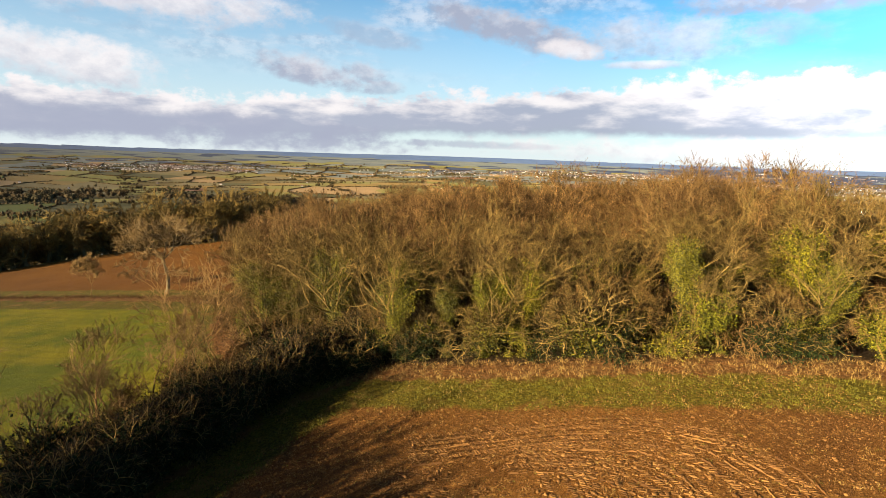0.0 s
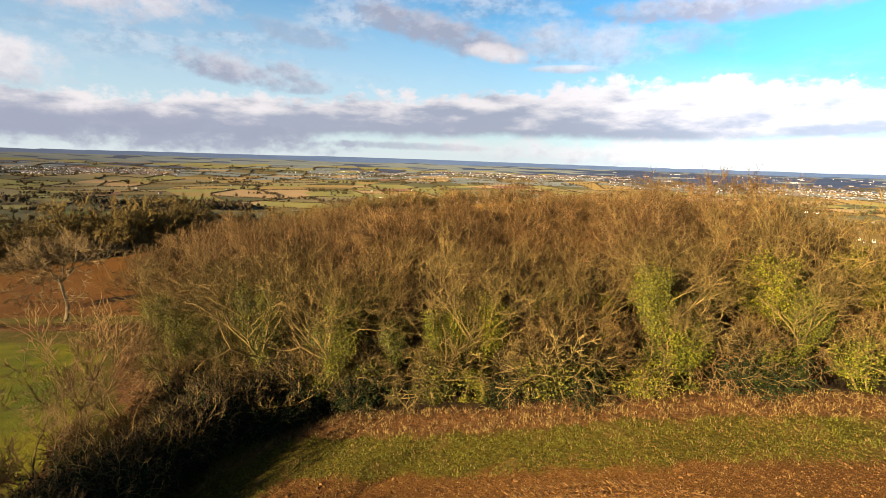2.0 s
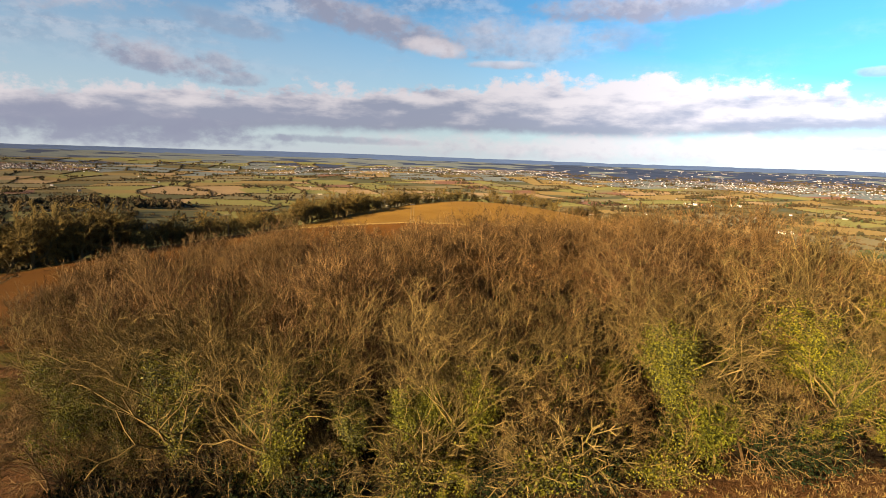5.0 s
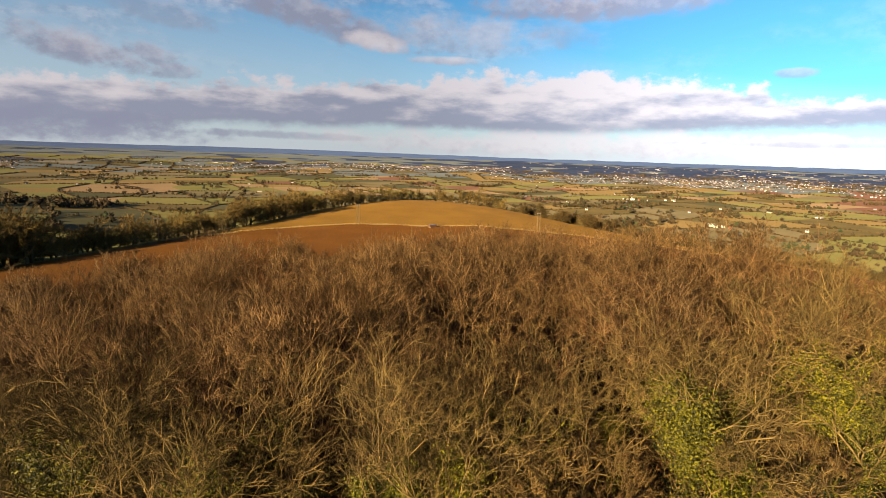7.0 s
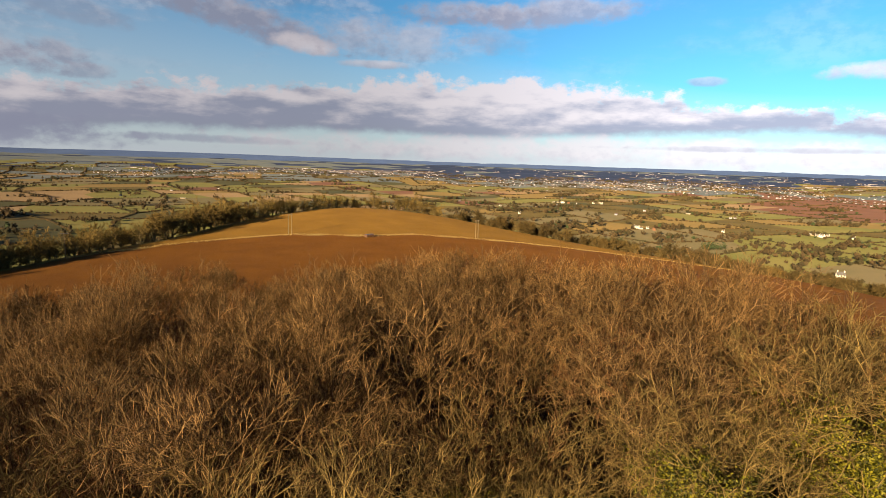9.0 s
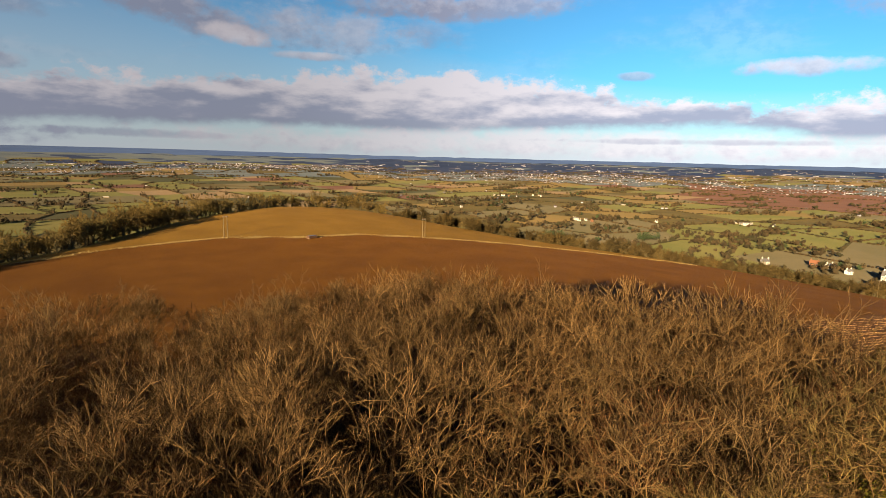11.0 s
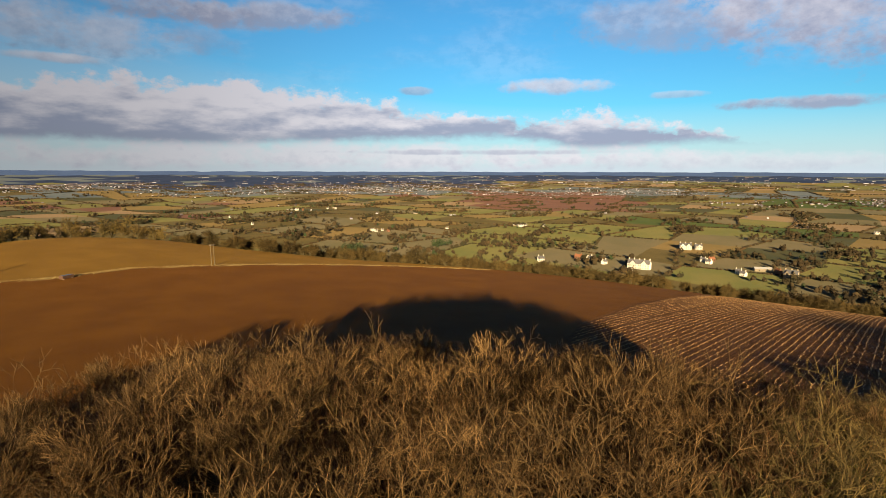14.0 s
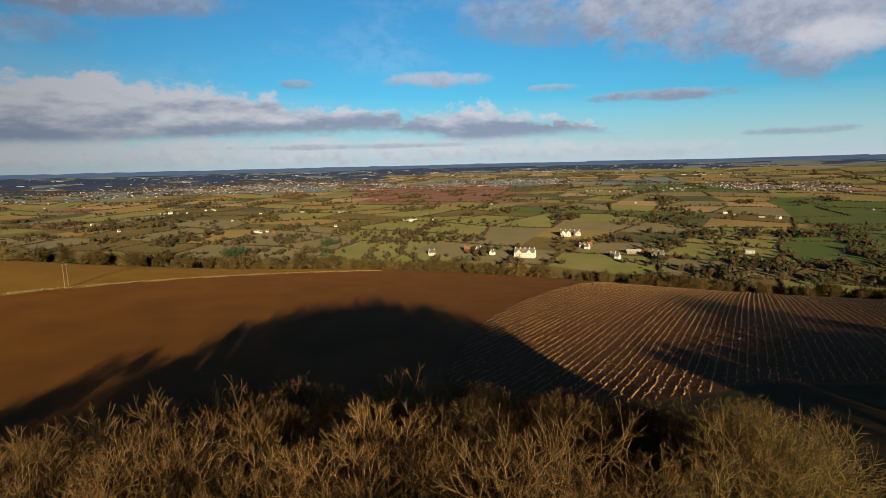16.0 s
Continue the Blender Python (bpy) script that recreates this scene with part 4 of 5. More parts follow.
    spots += [(-25, 27, 0.9), (-27, 22, 1.0), (-22, 33, 0.8), (-30, 16, 1.0)]
    spots += [(-25, 31, 1.6), (-27, 26, 1.7), (-30, 20, 1.7), (-33, 14, 1.7), (-36, 8, 1.7), (-29, 24, 1.6), (-34, 18, 1.7), (-28, 35, 1.6), (-31, 30, 1.7), (-33, 25, 1.7), (-27, 41, 1.6), (-32, 38, 1.7), (-36, 33, 1.7), (-38, 22, 1.7)]
    copies(row, spots, rng, 0.9, 1.1)
    low = [tree("hedge_thorn", "tangled leafless hedge thorn along the field's edge", 620 + k, 3.2, 0.05, SHRUB, "ash_bark", "ash_twig" if k else "red_twig", group="hedgerow shrubs") for k in range(2)]
    spots = []
    for k in range(58):
        t = k / 57 * (len(HEDGEROW) - 1.001)
        i = int(t)
        (ax, ay), (bx, by) = HEDGEROW[i], HEDGEROW[i + 1]
        w = t - i
        spots.append((ax + (bx - ax) * w + rng.uniform(-2.2, 2.2), ay + (by - ay) * w + rng.uniform(-1.5, 1.5), 1.0))
    copies(low, spots, rng, 0.6, 1.15)
    holly = [tree("holly", "dark evergreen holly bush in the hedgerow", 640, 4.4, 0.08, SHRUB, "mossy_bark", "olive_twig", ivy=5200, group="hedgerow hollies", leaf="holly_leaf", leaf_size=0.11, ivy_top=1.0)]
    # the large ones beyond x -22 are unseen, added to shade the field
    copies(holly, [(-13.5, 48.5, 0.9), (-8.5, 57, 0.9), (-4.5, 63.5, 1.0), (-1, 64, 0.9), (3, 62.5, 0.9), (-7, 60, 0.9), (0.5, 61.5, 0.8), (-10.5, 58.5, 0.8), (-12.5, 46.0, 1.35), (-25, 29, 2.1), (-27, 25, 2.0), (-29, 31, 2.1), (-29, 20, 2.0), (-31, 25, 2.1), (-25, 34, 1.9), (-22.5, 30, 1.8), (-27, 38, 1.6), (-24, 22, 2.0), (-33, 14, 2.2), (-30, 8, 2.2)], rng)
    # hedge thorns whose twigs are coloured dark for the hedge's shaded side
    thorn = [tree("dark_thorn", "dense ivied blackthorn along the headland, toned dark for its shade", 650 + k, 4.4, 0.08, dict(SHRUB, tips=4, side=2), "mossy_bark", "shade_twig", ivy=4200, group="hedgerow shrubs", leaf="holly_leaf", leaf_size=0.11, ivy_top=1.0) for k in range(2)]
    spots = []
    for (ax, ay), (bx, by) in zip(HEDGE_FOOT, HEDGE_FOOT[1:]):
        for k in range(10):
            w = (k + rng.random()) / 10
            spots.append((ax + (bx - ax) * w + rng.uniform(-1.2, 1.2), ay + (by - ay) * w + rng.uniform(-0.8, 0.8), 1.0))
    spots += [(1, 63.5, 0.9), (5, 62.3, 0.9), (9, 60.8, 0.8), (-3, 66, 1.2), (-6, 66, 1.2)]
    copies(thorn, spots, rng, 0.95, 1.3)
    # the grove that goes on down the field's south-east side
    copies([tree("grove_ash", "bare ash of the grove beyond the wood", 670 + k, 15.0, 0.16, CORAL_LOW, "ash_bark", "ash_twig", group="grove trees") for k in range(2)], [(x, y, 0.35 + 0.4 * min(1, max(0, (x - 118) / 45))) for x, y in scatter(GROVE, 4.0, rng, -1e9, -0.5)], rng, 0.75, 1.1)
    copies([tree("grove_thorn", "bushy ivied thorn at the foot of the grove", 675, 6.0, 0.08, SHRUB, "mossy_bark", "olive_twig", ivy=4000, ivy_top=1.0, group="grove shrubs")], [(x, y, 1.0) for x, y in scatter(GROVE, 3.2, rng, -4.0, 0.0)], rng, 0.8, 1.2)
    # trees on the bank beyond the pasture
    lone = tree("bank_oak", "lone bare oak with a broad crown on the bank", 660, 14.0, 0.26, dict(CORAL_WIDE, bole=0.2, narrow=0.46, open=(22, 52), tips=7, tip_len=0.8, tip_r=0.02, least=0.024), "pale_bark", "pale_twig", group="bank trees")
    put(lone, -44, 135, 40, 1.3)
    small = tree("bank_sapling", "small bare tree on the grassy bank", 661, 9.0, 0.11, dict(CORAL_LOW, tips=8, tip_len=0.7, tip_r=0.02, least=0.02), "ash_bark", "pale_twig", group="bank trees")
    put(small, -64, 142, 10, 1.1)


make_wood()

# ---- belts of trees, hedges and far woods ----
def make_belts():
    rng = random.Random(21)
    far = [tree("belt_tree", "bare brown tree in the belt along the hill's edge", 700 + k, 12.0 + 1.5 * k, 0.3, FARTREE, "belt_bark", "belt_twig", group="belt of trees") for k in range(5)]
    spots = []
    for az in np.arange(-50, 31, 1.1):
        edge = float(rim(radians(az)))
        for row in range(3 if az < 16 else 2):
            r = edge + 6 + row * 9 + rng.uniform(-4, 4)
            a = radians(az + rng.uniform(-0.6, 0.6))
            spots.append((O[0] + r * math.sin(a), O[1] + r * math.cos(a), rng.uniform(0.7, 1.0) * (1.3 if az < -16 else 0.72 if az < 0 else 0.9 if az < 12 else 0.75)))
    copies(far, spots, rng, 0.85, 1.15)
    # scrub and hedges below the crest
    low = [tree("scarp_thorn", "scrubby brown thorn below the crest of the hill", 720 + k, 8.0, 0.16, dict(FARTREE, kids=(9, 5, 0, 0), tips=16, bole=0.18), "belt_bark", "scarp_twig", group="scrub below the crest") for k in range(3)]
    spots = []
    for az in np.arange(31, 118, 0.24):
        edge = float(rim(radians(az)))
        a = radians(az + rng.uniform(-0.4, 0.4))
        r = edge + rng.uniform(3, 26) + 190 * max(0.0, rng.random() - 0.45) ** 1.5
        spots.append((O[0] + r * math.sin(a), O[1] + r * math.cos(a), rng.uniform(0.6, 1.25)))
    copies(low, spots, rng)


make_belts()


def make_hedges():
    rng = random.Random(31)
    hedge, trees, pines = Shape(), Shape(), Shape()
    for a, b, far in FIELD_EDGES:
        r = math.hypot(*(((a + b) / 2) - np.array(O)))
        if r < 470 or rng.random() < (0.28 if r < 1500 else 0.5):
            continue
        length = float(np.hypot(*(b - a)))
        step = 4.0 if r < 1000 else 6 if r < 1800 else 10
        tall = 1.3 + 0.0004 * r
        tree_share = 0.1 if r < 1600 else 0.05
        n = max(2, int(length / step))
        pts = np.array([a + (b - a) * ((k + rng.uniform(-0.3, 0.3)) / n) for k in range(n)])
        hz = height(pts[:, 0], pts[:, 1])
        for (x, y), z in zip(pts, hz):
            if rng.random() < 0.04:
                continue
            if rng.random() < tree_share:
                s = rng.uniform(3.0, 6.0)
                trees.crown((x, y, z), s, 16, rng)
            else:
                s = tall * rng.uniform(0.7, 1.3)
                wide = max(s * 0.7, step * 0.52)
                hedge.ball((x, y, z + s * 0.3), wide, rng, s / wide, 0.3)
    # woods in the western dip
    for a0, a1, r0, r1, count in ((-40, -16, 600, 740, 170), (-23, -8, 1130, 1270, 130), (-40, -26, 1180, 1420, 160), (-20, -12, 830, 900, 50)):
        for _ in range(count):
            az, r = radians(rng.uniform(a0, a1)), rng.uniform(r0, r1)
            x, y = O[0] + r * math.sin(az), O[1] + r * math.cos(az)
            trees.crown((x, y, ground(x, y)), rng.uniform(4.5, 8.0), 20, rng)
    # copses, gardens and orchards of the vale
    for _ in range(1100):
        az, r = radians(rng.uniform(-45, 112)), 540 + 2600 * rng.random() ** 2.3
        if math.degrees(az) > 30 and r < 700 and rng.random() < 0.4:
            continue
        cx, cy = O[0] + r * math.sin(az), O[1] + r * math.cos(az)
        count = rng.choice((3, 5, 8, 14, 24))
        if math.degrees(az) < 14 and rng.random() < 0.45:
            continue
        for _ in range(count):
            x, y = cx + rng.gauss(0, 20), cy + rng.gauss(0, 13)
            s = rng.uniform(2.0, 5.4)
            z = ground(x, y)
            dark = rng.random() < 0.06
            (pines if dark else trees).crown((x, y, z), s, 8 if r > 1500 else 18, rng)
    for az, r, count in ((47.5, 880, 26), (56.5, 930, 16), (33, 640, 14)):
        cx, cy = O[0] + r * math.sin(radians(az)), O[1] + r * math.cos(radians(az))
        for _ in range(count):
            x, y, s = cx + rng.gauss(0, 11), cy + rng.gauss(0, 6), rng.uniform(3.5, 6)
            pines.clump((x, y, ground(x, y) + s), s * 0.8, 40, rng, 1.5)
    stuff("hedgerows", hedge, "hedge_twig", "dark leafless hedgerows between the fields of the vale", "hedge")
    stuff("vale_trees", trees, "hedge_twig", "bare brown trees and copses of the vale", "trees")
    stuff("vale_evergreens", pines, "conifer", "dark evergreens among the farms", "trees")


make_hedges()


# ---- poles ----
def wood_pole(twin, label):
    root = thing("electricity_pole", label, "pole", "electricity poles")
    rng = random.Random(3)
    for k in ((-0.9, 0.9) if twin else (0.0,)):
        s = Shape()
        for i in range(5):
            s.tube(Vector((k, 0, -0.6 + i * 2.12)), Vector((k, 0, -0.6 + (i + 1) * 2.12)), 0.2 - i * 0.014, 0.2 - (i + 1) * 0.014, 10)
        at = len(s.v)
        s.f.append(tuple(range(at - 10, at)))
        part("post", s, "pole_wood", root)
    arm = Shape()
    arm.box(-1.5, -0.07, 9.35, 1.5, 0.07, 9.55)
    part("crossarm", arm, "steel", root, "galvanised steel crossarm")
    for x in (-1.35, 0.0, 1.35):
        pin = Shape()
        for i, (ra, rb) in enumerate(((0.03, 0.07), (0.07, 0.05), (0.08, 0.03))):
            pin.tube(Vector((x, 0, 9.55 + i * 0.1)), Vector((x, 0, 9.65 + i * 0.1)), ra, rb, 8)
        part("insulator", pin, "porcelain", root, "brown glazed insulator")
    return root


def make_poles():
    twin = wood_pole(True, "twin wooden electricity pole standing on the grass verge")
    put(twin, 80, 303.5, 20)
    b = copy_thing(twin, pose(170.5, 280.5, ground(170.5, 280.5), 0, 0, 12))
    one = wood_pole(False, "single wooden electricity pole beside the field hedge")
    put(one, -8, 291, 30)
    for x, y in ((318, 262), (392, 152), (430, 60)):
        copy_thing(one, pose(x, y, ground(x, y), 0, 0, 25))
    # an old water trough where the verge is broken
    root = thing("water_trough", "rusty iron water trough on the broken verge", "trough")
    s = Shape()
    s.box(-1.6, -0.6, 0.1, 1.6, 0.6, 0.85)
    part("tank", s, "rusty_iron", root)
    w = Shape()
    w.box(-1.5, -0.5, 0.854, 1.5, 0.5, 0.87)
    part("water", w, "dark_water", root, "still dark water")
    for x in (-1.2, 1.2):
        f = Shape()
        f.box(x - 0.15, -0.55, -0.2, x + 0.15, 0.55, 0.1)
        part("foot", f, "stone_wall", root, "stone foot")
    put(root, 113.6, 287.5, 20, 1.5)


make_poles()


# ---- houses ----
def house(name, label, w, d, h, pitch, wall, roof, chimneys=2, gables=0, group="houses of the vale", floors=2, bays=4):
    root = thing(name, label, "house", group)
    s = Shape()
    s.box(-w / 2, -d / 2, -2.0, w / 2, d / 2, h)
    at = len(s.v)
    s.v += [Vector(p) for p in ((-w / 2, -d / 2, h), (-w / 2, d / 2, h), (-w / 2, 0, h + pitch), (w / 2, -d / 2, h), (w / 2, d / 2, h), (w / 2, 0, h + pitch))]
    s.f += [(at, at + 2, at + 1), (at + 3, at + 4, at + 5)]
    part("wall", s, wall, root)
    s = Shape()
    o, t = 0.35, 0.22
    for side in (-1, 1):
        at = len(s.v)
        y0, z0 = side * (d / 2 + o), h - o * pitch / (d / 2)
        s.v += [Vector(p) for p in ((-w / 2 - o, y0, z0), (w / 2 + o, y0, z0), (w / 2 + o, 0, h + pitch), (-w / 2 - o, 0, h + pitch),
                                    (-w / 2 - o, y0, z0 + t), (w / 2 + o, y0, z0 + t), (w / 2 + o, 0, h + pitch + t), (-w / 2 - o, 0, h + pitch + t))]
        s.f += [tuple(at + i for i in q) for q in ((0, 3, 2, 1), (4, 5, 6, 7), (0, 1, 5, 4), (1, 2, 6, 5), (3, 0, 4, 7))]
    top = part("roof", s, roof, root)
    for k in range(gables):
        x = (k + 0.5) / gables * w - w / 2
        g, gr = Shape(), Shape()
        gw = min(w / gables * 0.62, d * 0.7)
        g.box(x - gw / 2, -d / 2 - 1.4, -2.0, x + gw / 2, -d / 2, h)
        at = len(g.v)
        g.v += [Vector((x - gw / 2, -d / 2 - 1.4, h)), Vector((x + gw / 2, -d / 2 - 1.4, h)), Vector((x, -d / 2 - 1.4, h + pitch * 0.85))]
        g.f.append((at, at + 1, at + 2))
        part("gable", g, wall, root)
        for side in (-1, 1):
            at = len(gr.v)
            gr.v += [Vector(p) for p in ((x + side * (gw / 2 + 0.25), -d / 2 - 1.7, h - 0.2), (x, -d / 2 - 1.7, h + pitch * 0.88), (x, 0, h + pitch * 0.88), (x + side * (gw / 2 + 0.25), 0, h - 0.2),
                                         (x + side * (gw / 2 + 0.25), -d / 2 - 1.7, h), (x, -d / 2 - 1.7, h + pitch * 0.88 + 0.2), (x, 0, h + pitch * 0.88 + 0.2), (x + side * (gw / 2 + 0.25), 0, h))]
            gr.f += [tuple(at + i for i in q) for q in ((0, 1, 2, 3), (4, 7, 6, 5), (0, 4, 5, 1), (0, 3, 7, 4))]
        part("gable_roof", gr, roof, root)
    for k in range(chimneys):
        x = -w / 2 + 0.9 + (w - 1.8) * (k / max(1, chimneys - 1))
        c = Shape()
        c.box(x - 0.55, -0.5, h + pitch - 1.2, x + 0.55, 0.5, h + pitch + 1.5)
        for q in (-0.25, 0.25):
            c.tube(Vector((x + q, 0, h + pitch + 1.5)), Vector((x + q, 0, h + pitch + 1.95)), 0.15, 0.12, 8)
        part("chimney", c, wall, top)
    for side in (-1, 1):
        for fl in range(floors):
            for k in range(bays):
                x = (k + 0.5) / bays * w - w / 2
                z = 0.9 + fl * (h / floors)
                front = -d / 2 - (1.4 if side < 0 and gables and abs(((x + w / 2) / w * gables) % 1 - 0.5) < 0.3 else 0)
                y = front - 0.03 if side < 0 else d / 2 + 0.03
                win = Shape()
                win.box(x - 0.55, y - 0.04, z, x + 0.55, y + 0.04, z + 1.35)
                pane = part("window", win, "window_glass", root)
                sill = Shape()
                sill.box(x - 0.65, y - 0.1, z - 0.12, x + 0.65, y + 0.1, z - 0.01)
                part("sill", sill, "white_paint", pane)
    return root


def shed(name, label, w, d, h, wall, roof, group="farm buildings"):
    root = house(name, label, w, d, h, d * 0.2, wall, roof, 0, 0, group, 1, max(2, int(w / 8)))
    root["category"] = "barn"
    return root


def make_houses():
    rng = random.Random(41)

    def spot(az, r):
        return O[0] + r * math.sin(radians(az)), O[1] + r * math.cos(radians(az))

    manor = house("manor_house", "large cream-walled manor house with gables and slate roof", 29, 11, 7.2, 5.2, "limewash", "slate_roof", 5, 2, floors=2, bays=9)
    put(manor, *spot(76.3, 800), -90)
    white = house("white_villa", "white rendered country house with a slate roof", 18, 10, 7.0, 4.0, "limewash", "slate_roof", 3, 2, bays=6)
    put(white, *spot(80.3, 1010), -75)
    wing = house("villa_wing", "white rendered wing beside the country house", 11, 8, 6.0, 3.4, "limewash", "slate_roof", 2, 1, bays=4)
    put(wing, *spot(81.4, 1015), -60)
    stone = house("stone_farmhouse", "stone farmhouse with tall chimneys and gables", 15, 9, 6.5, 4.2, "stone_wall", "slate_roof", 3, 2, bays=5)
    put(stone, *spot(89.0, 810), -100)
    cottage = house("white_cottage", "small white cottage with a dark slate roof", 9, 6, 4.6, 3.0, "limewash", "slate_roof", 2, 0, bays=3)
    put(cottage, *spot(71.6, 840), -30)
    tiled = house("tiled_cottage", "brick cottage with a red tiled roof", 10, 6.5, 4.6, 3.2, "brick_wall", "tile_roof", 2, 0, bays=3)
    put(tiled, *spot(70.5, 850), -85)
    dark = house("twin_chimney_cottage", "dark-roofed cottage with two white chimneys", 9, 7, 4.5, 3.4, "limewash", "slate_roof", 2, 0, bays=3)
    put(dark, *spot(66.8, 815), -50)
    barn = shed("long_barn", "long low barn with a pale sheet roof", 22, 9, 3.6, "stone_wall", "sheet_roof")
    put(barn, *spot(86.8, 850), -70)
    shed_two = shed("field_shed", "white field shed with a sheet roof", 12, 7, 3.2, "white_paint", "sheet_roof")
    put(shed_two, *spot(96.7, 880), -80)
    for model, places in (
        (cottage, ((81.9, 895), (82.4, 880), (85.3, 800), (73, 820), (50.0, 1110), (50.6, 1120), (64.4, 1250), (65.2, 1260), (57.2, 1170), (84.9, 815), (-27, 640), (-28.6, 655), (-25.5, 700))),
        (white, ((49.6, 1115), (42.2, 1630), (64.8, 1240), (-29.6, 300), (98.8, 1330), (94.6, 1400), (-30, 600))),
        (tiled, ((51.2, 1105), (82.6, 905), (88.0, 840), (42.8, 1620), (-26.2, 620), (-31, 690))),
        (dark, ((45.2, 1660), (46, 1650), (41.3, 1640), (67, 1255), (-24, 690), (36, 1500), (38, 1300))),
        (barn, ((41.7, 1640), (64.0, 1262), (45.9, 1680), (97.5, 1345), (95.5, 1380), (54, 1500), (86, 2000), (90, 1960), (5, 1500), (12, 1250))),
    ):
        for az, r in places:
            x, y = spot(az, r)
            far_one = copy_thing(model, pose(x, y, ground(x, y), 0, 0, -az + rng.uniform(-60, 60)))
            far_one.scale = [0.55 if r > 1040 else 0.85] * 3
    # towns in the plain: small houses past counting
    walls, roofs = Shape(), Shape()

    def little(x, y, k):
        z, turn = ground(x, y), rng.uniform(0, math.pi)
        w, d, h = rng.uniform(8, 15) * k, rng.uniform(6, 8) * k, rng.uniform(4.5, 6.5) * k
        if math.hypot(x, y) > 3000 and rng.random() < 0.5:
            w, h, turn = w * rng.uniform(2, 7), h * 0.8, rng.gauss(-0.8, 0.2)
        c, s = math.cos(turn), math.sin(turn)

        def p(a, b, q):
            return Vector((x + a * c - b * s, y + a * s + b * c, z + q))

        at = len(walls.v)
        walls.v += [p(-w / 2, -d / 2, -1), p(w / 2, -d / 2, -1), p(w / 2, d / 2, -1), p(-w / 2, d / 2, -1), p(-w / 2, -d / 2, h), p(w / 2, -d / 2, h), p(w / 2, d / 2, h), p(-w / 2, d / 2, h), p(-w / 2, 0, h * 1.5), p(w / 2, 0, h * 1.5)]
        walls.f += [tuple(at + i for i in q) for q in ((0, 1, 5, 4), (2, 3, 7, 6), (1, 2, 6, 9, 5), (3, 0, 4, 8, 7))]
        at = len(roofs.v)
        e = 1.06
        roofs.v += [p(-w / 2 * e, -d / 2 * e, h * 0.97), p(w / 2 * e, -d / 2 * e, h * 0.97), p(w / 2 * e, 0, h * 1.53), p(-w / 2 * e, 0, h * 1.53), p(w / 2 * e, d / 2 * e, h * 0.97), p(-w / 2 * e, d / 2 * e, h * 0.97)]
        roofs.f += [tuple(at + i for i in q) for q in ((0, 1, 2, 3), (3, 2, 4, 5))]

    towns = ((-30, -14, 2350, 2750, 900), (10, 30, 2700, 3300, 700), (-5, 12, 2500, 3000, 350), (28, 64, 2350, 2900, 1350), (60, 82, 2350, 2750, 500), (92, 104, 2000, 2350, 600), (82, 92, 1900, 2050, 60),
             (28, 100, 3000, 4000, 700), (35, 60, 1300, 2300, 22), (60, 110, 1300, 2300, 22), (-40, 35, 1400, 2300, 22), (-34, -22, 560, 800, 40))
    for a0, a1, r0, r1, count in towns:
        mid = rng.uniform(0.3, 0.7)
        for _ in range(count):
            w = rng.gauss(mid, 0.3) if count > 150 else rng.random()
            if not 0 < w < 1:
                w = rng.random()
            az = a0 + (a1 - a0) * w
            lane = rng.randrange(7) / 6 if rng.random() < 0.6 else rng.random()
            r = r0 + (r1 - r0) * lane + rng.gauss(0, 14) + 40 * math.sin(az * 0.9 + 5 * lane)
            x, y = spot(az, r)
            little(x, y, 0.5 if r < 2000 else 0.42)
    stuff("town_houses", walls, "town_wall", "pale walls of the small houses in the distant towns", "houses")
    stuff("town_roofs", roofs, "town_roof", "dark and tiled roofs of the distant towns", "roofs")


make_houses()

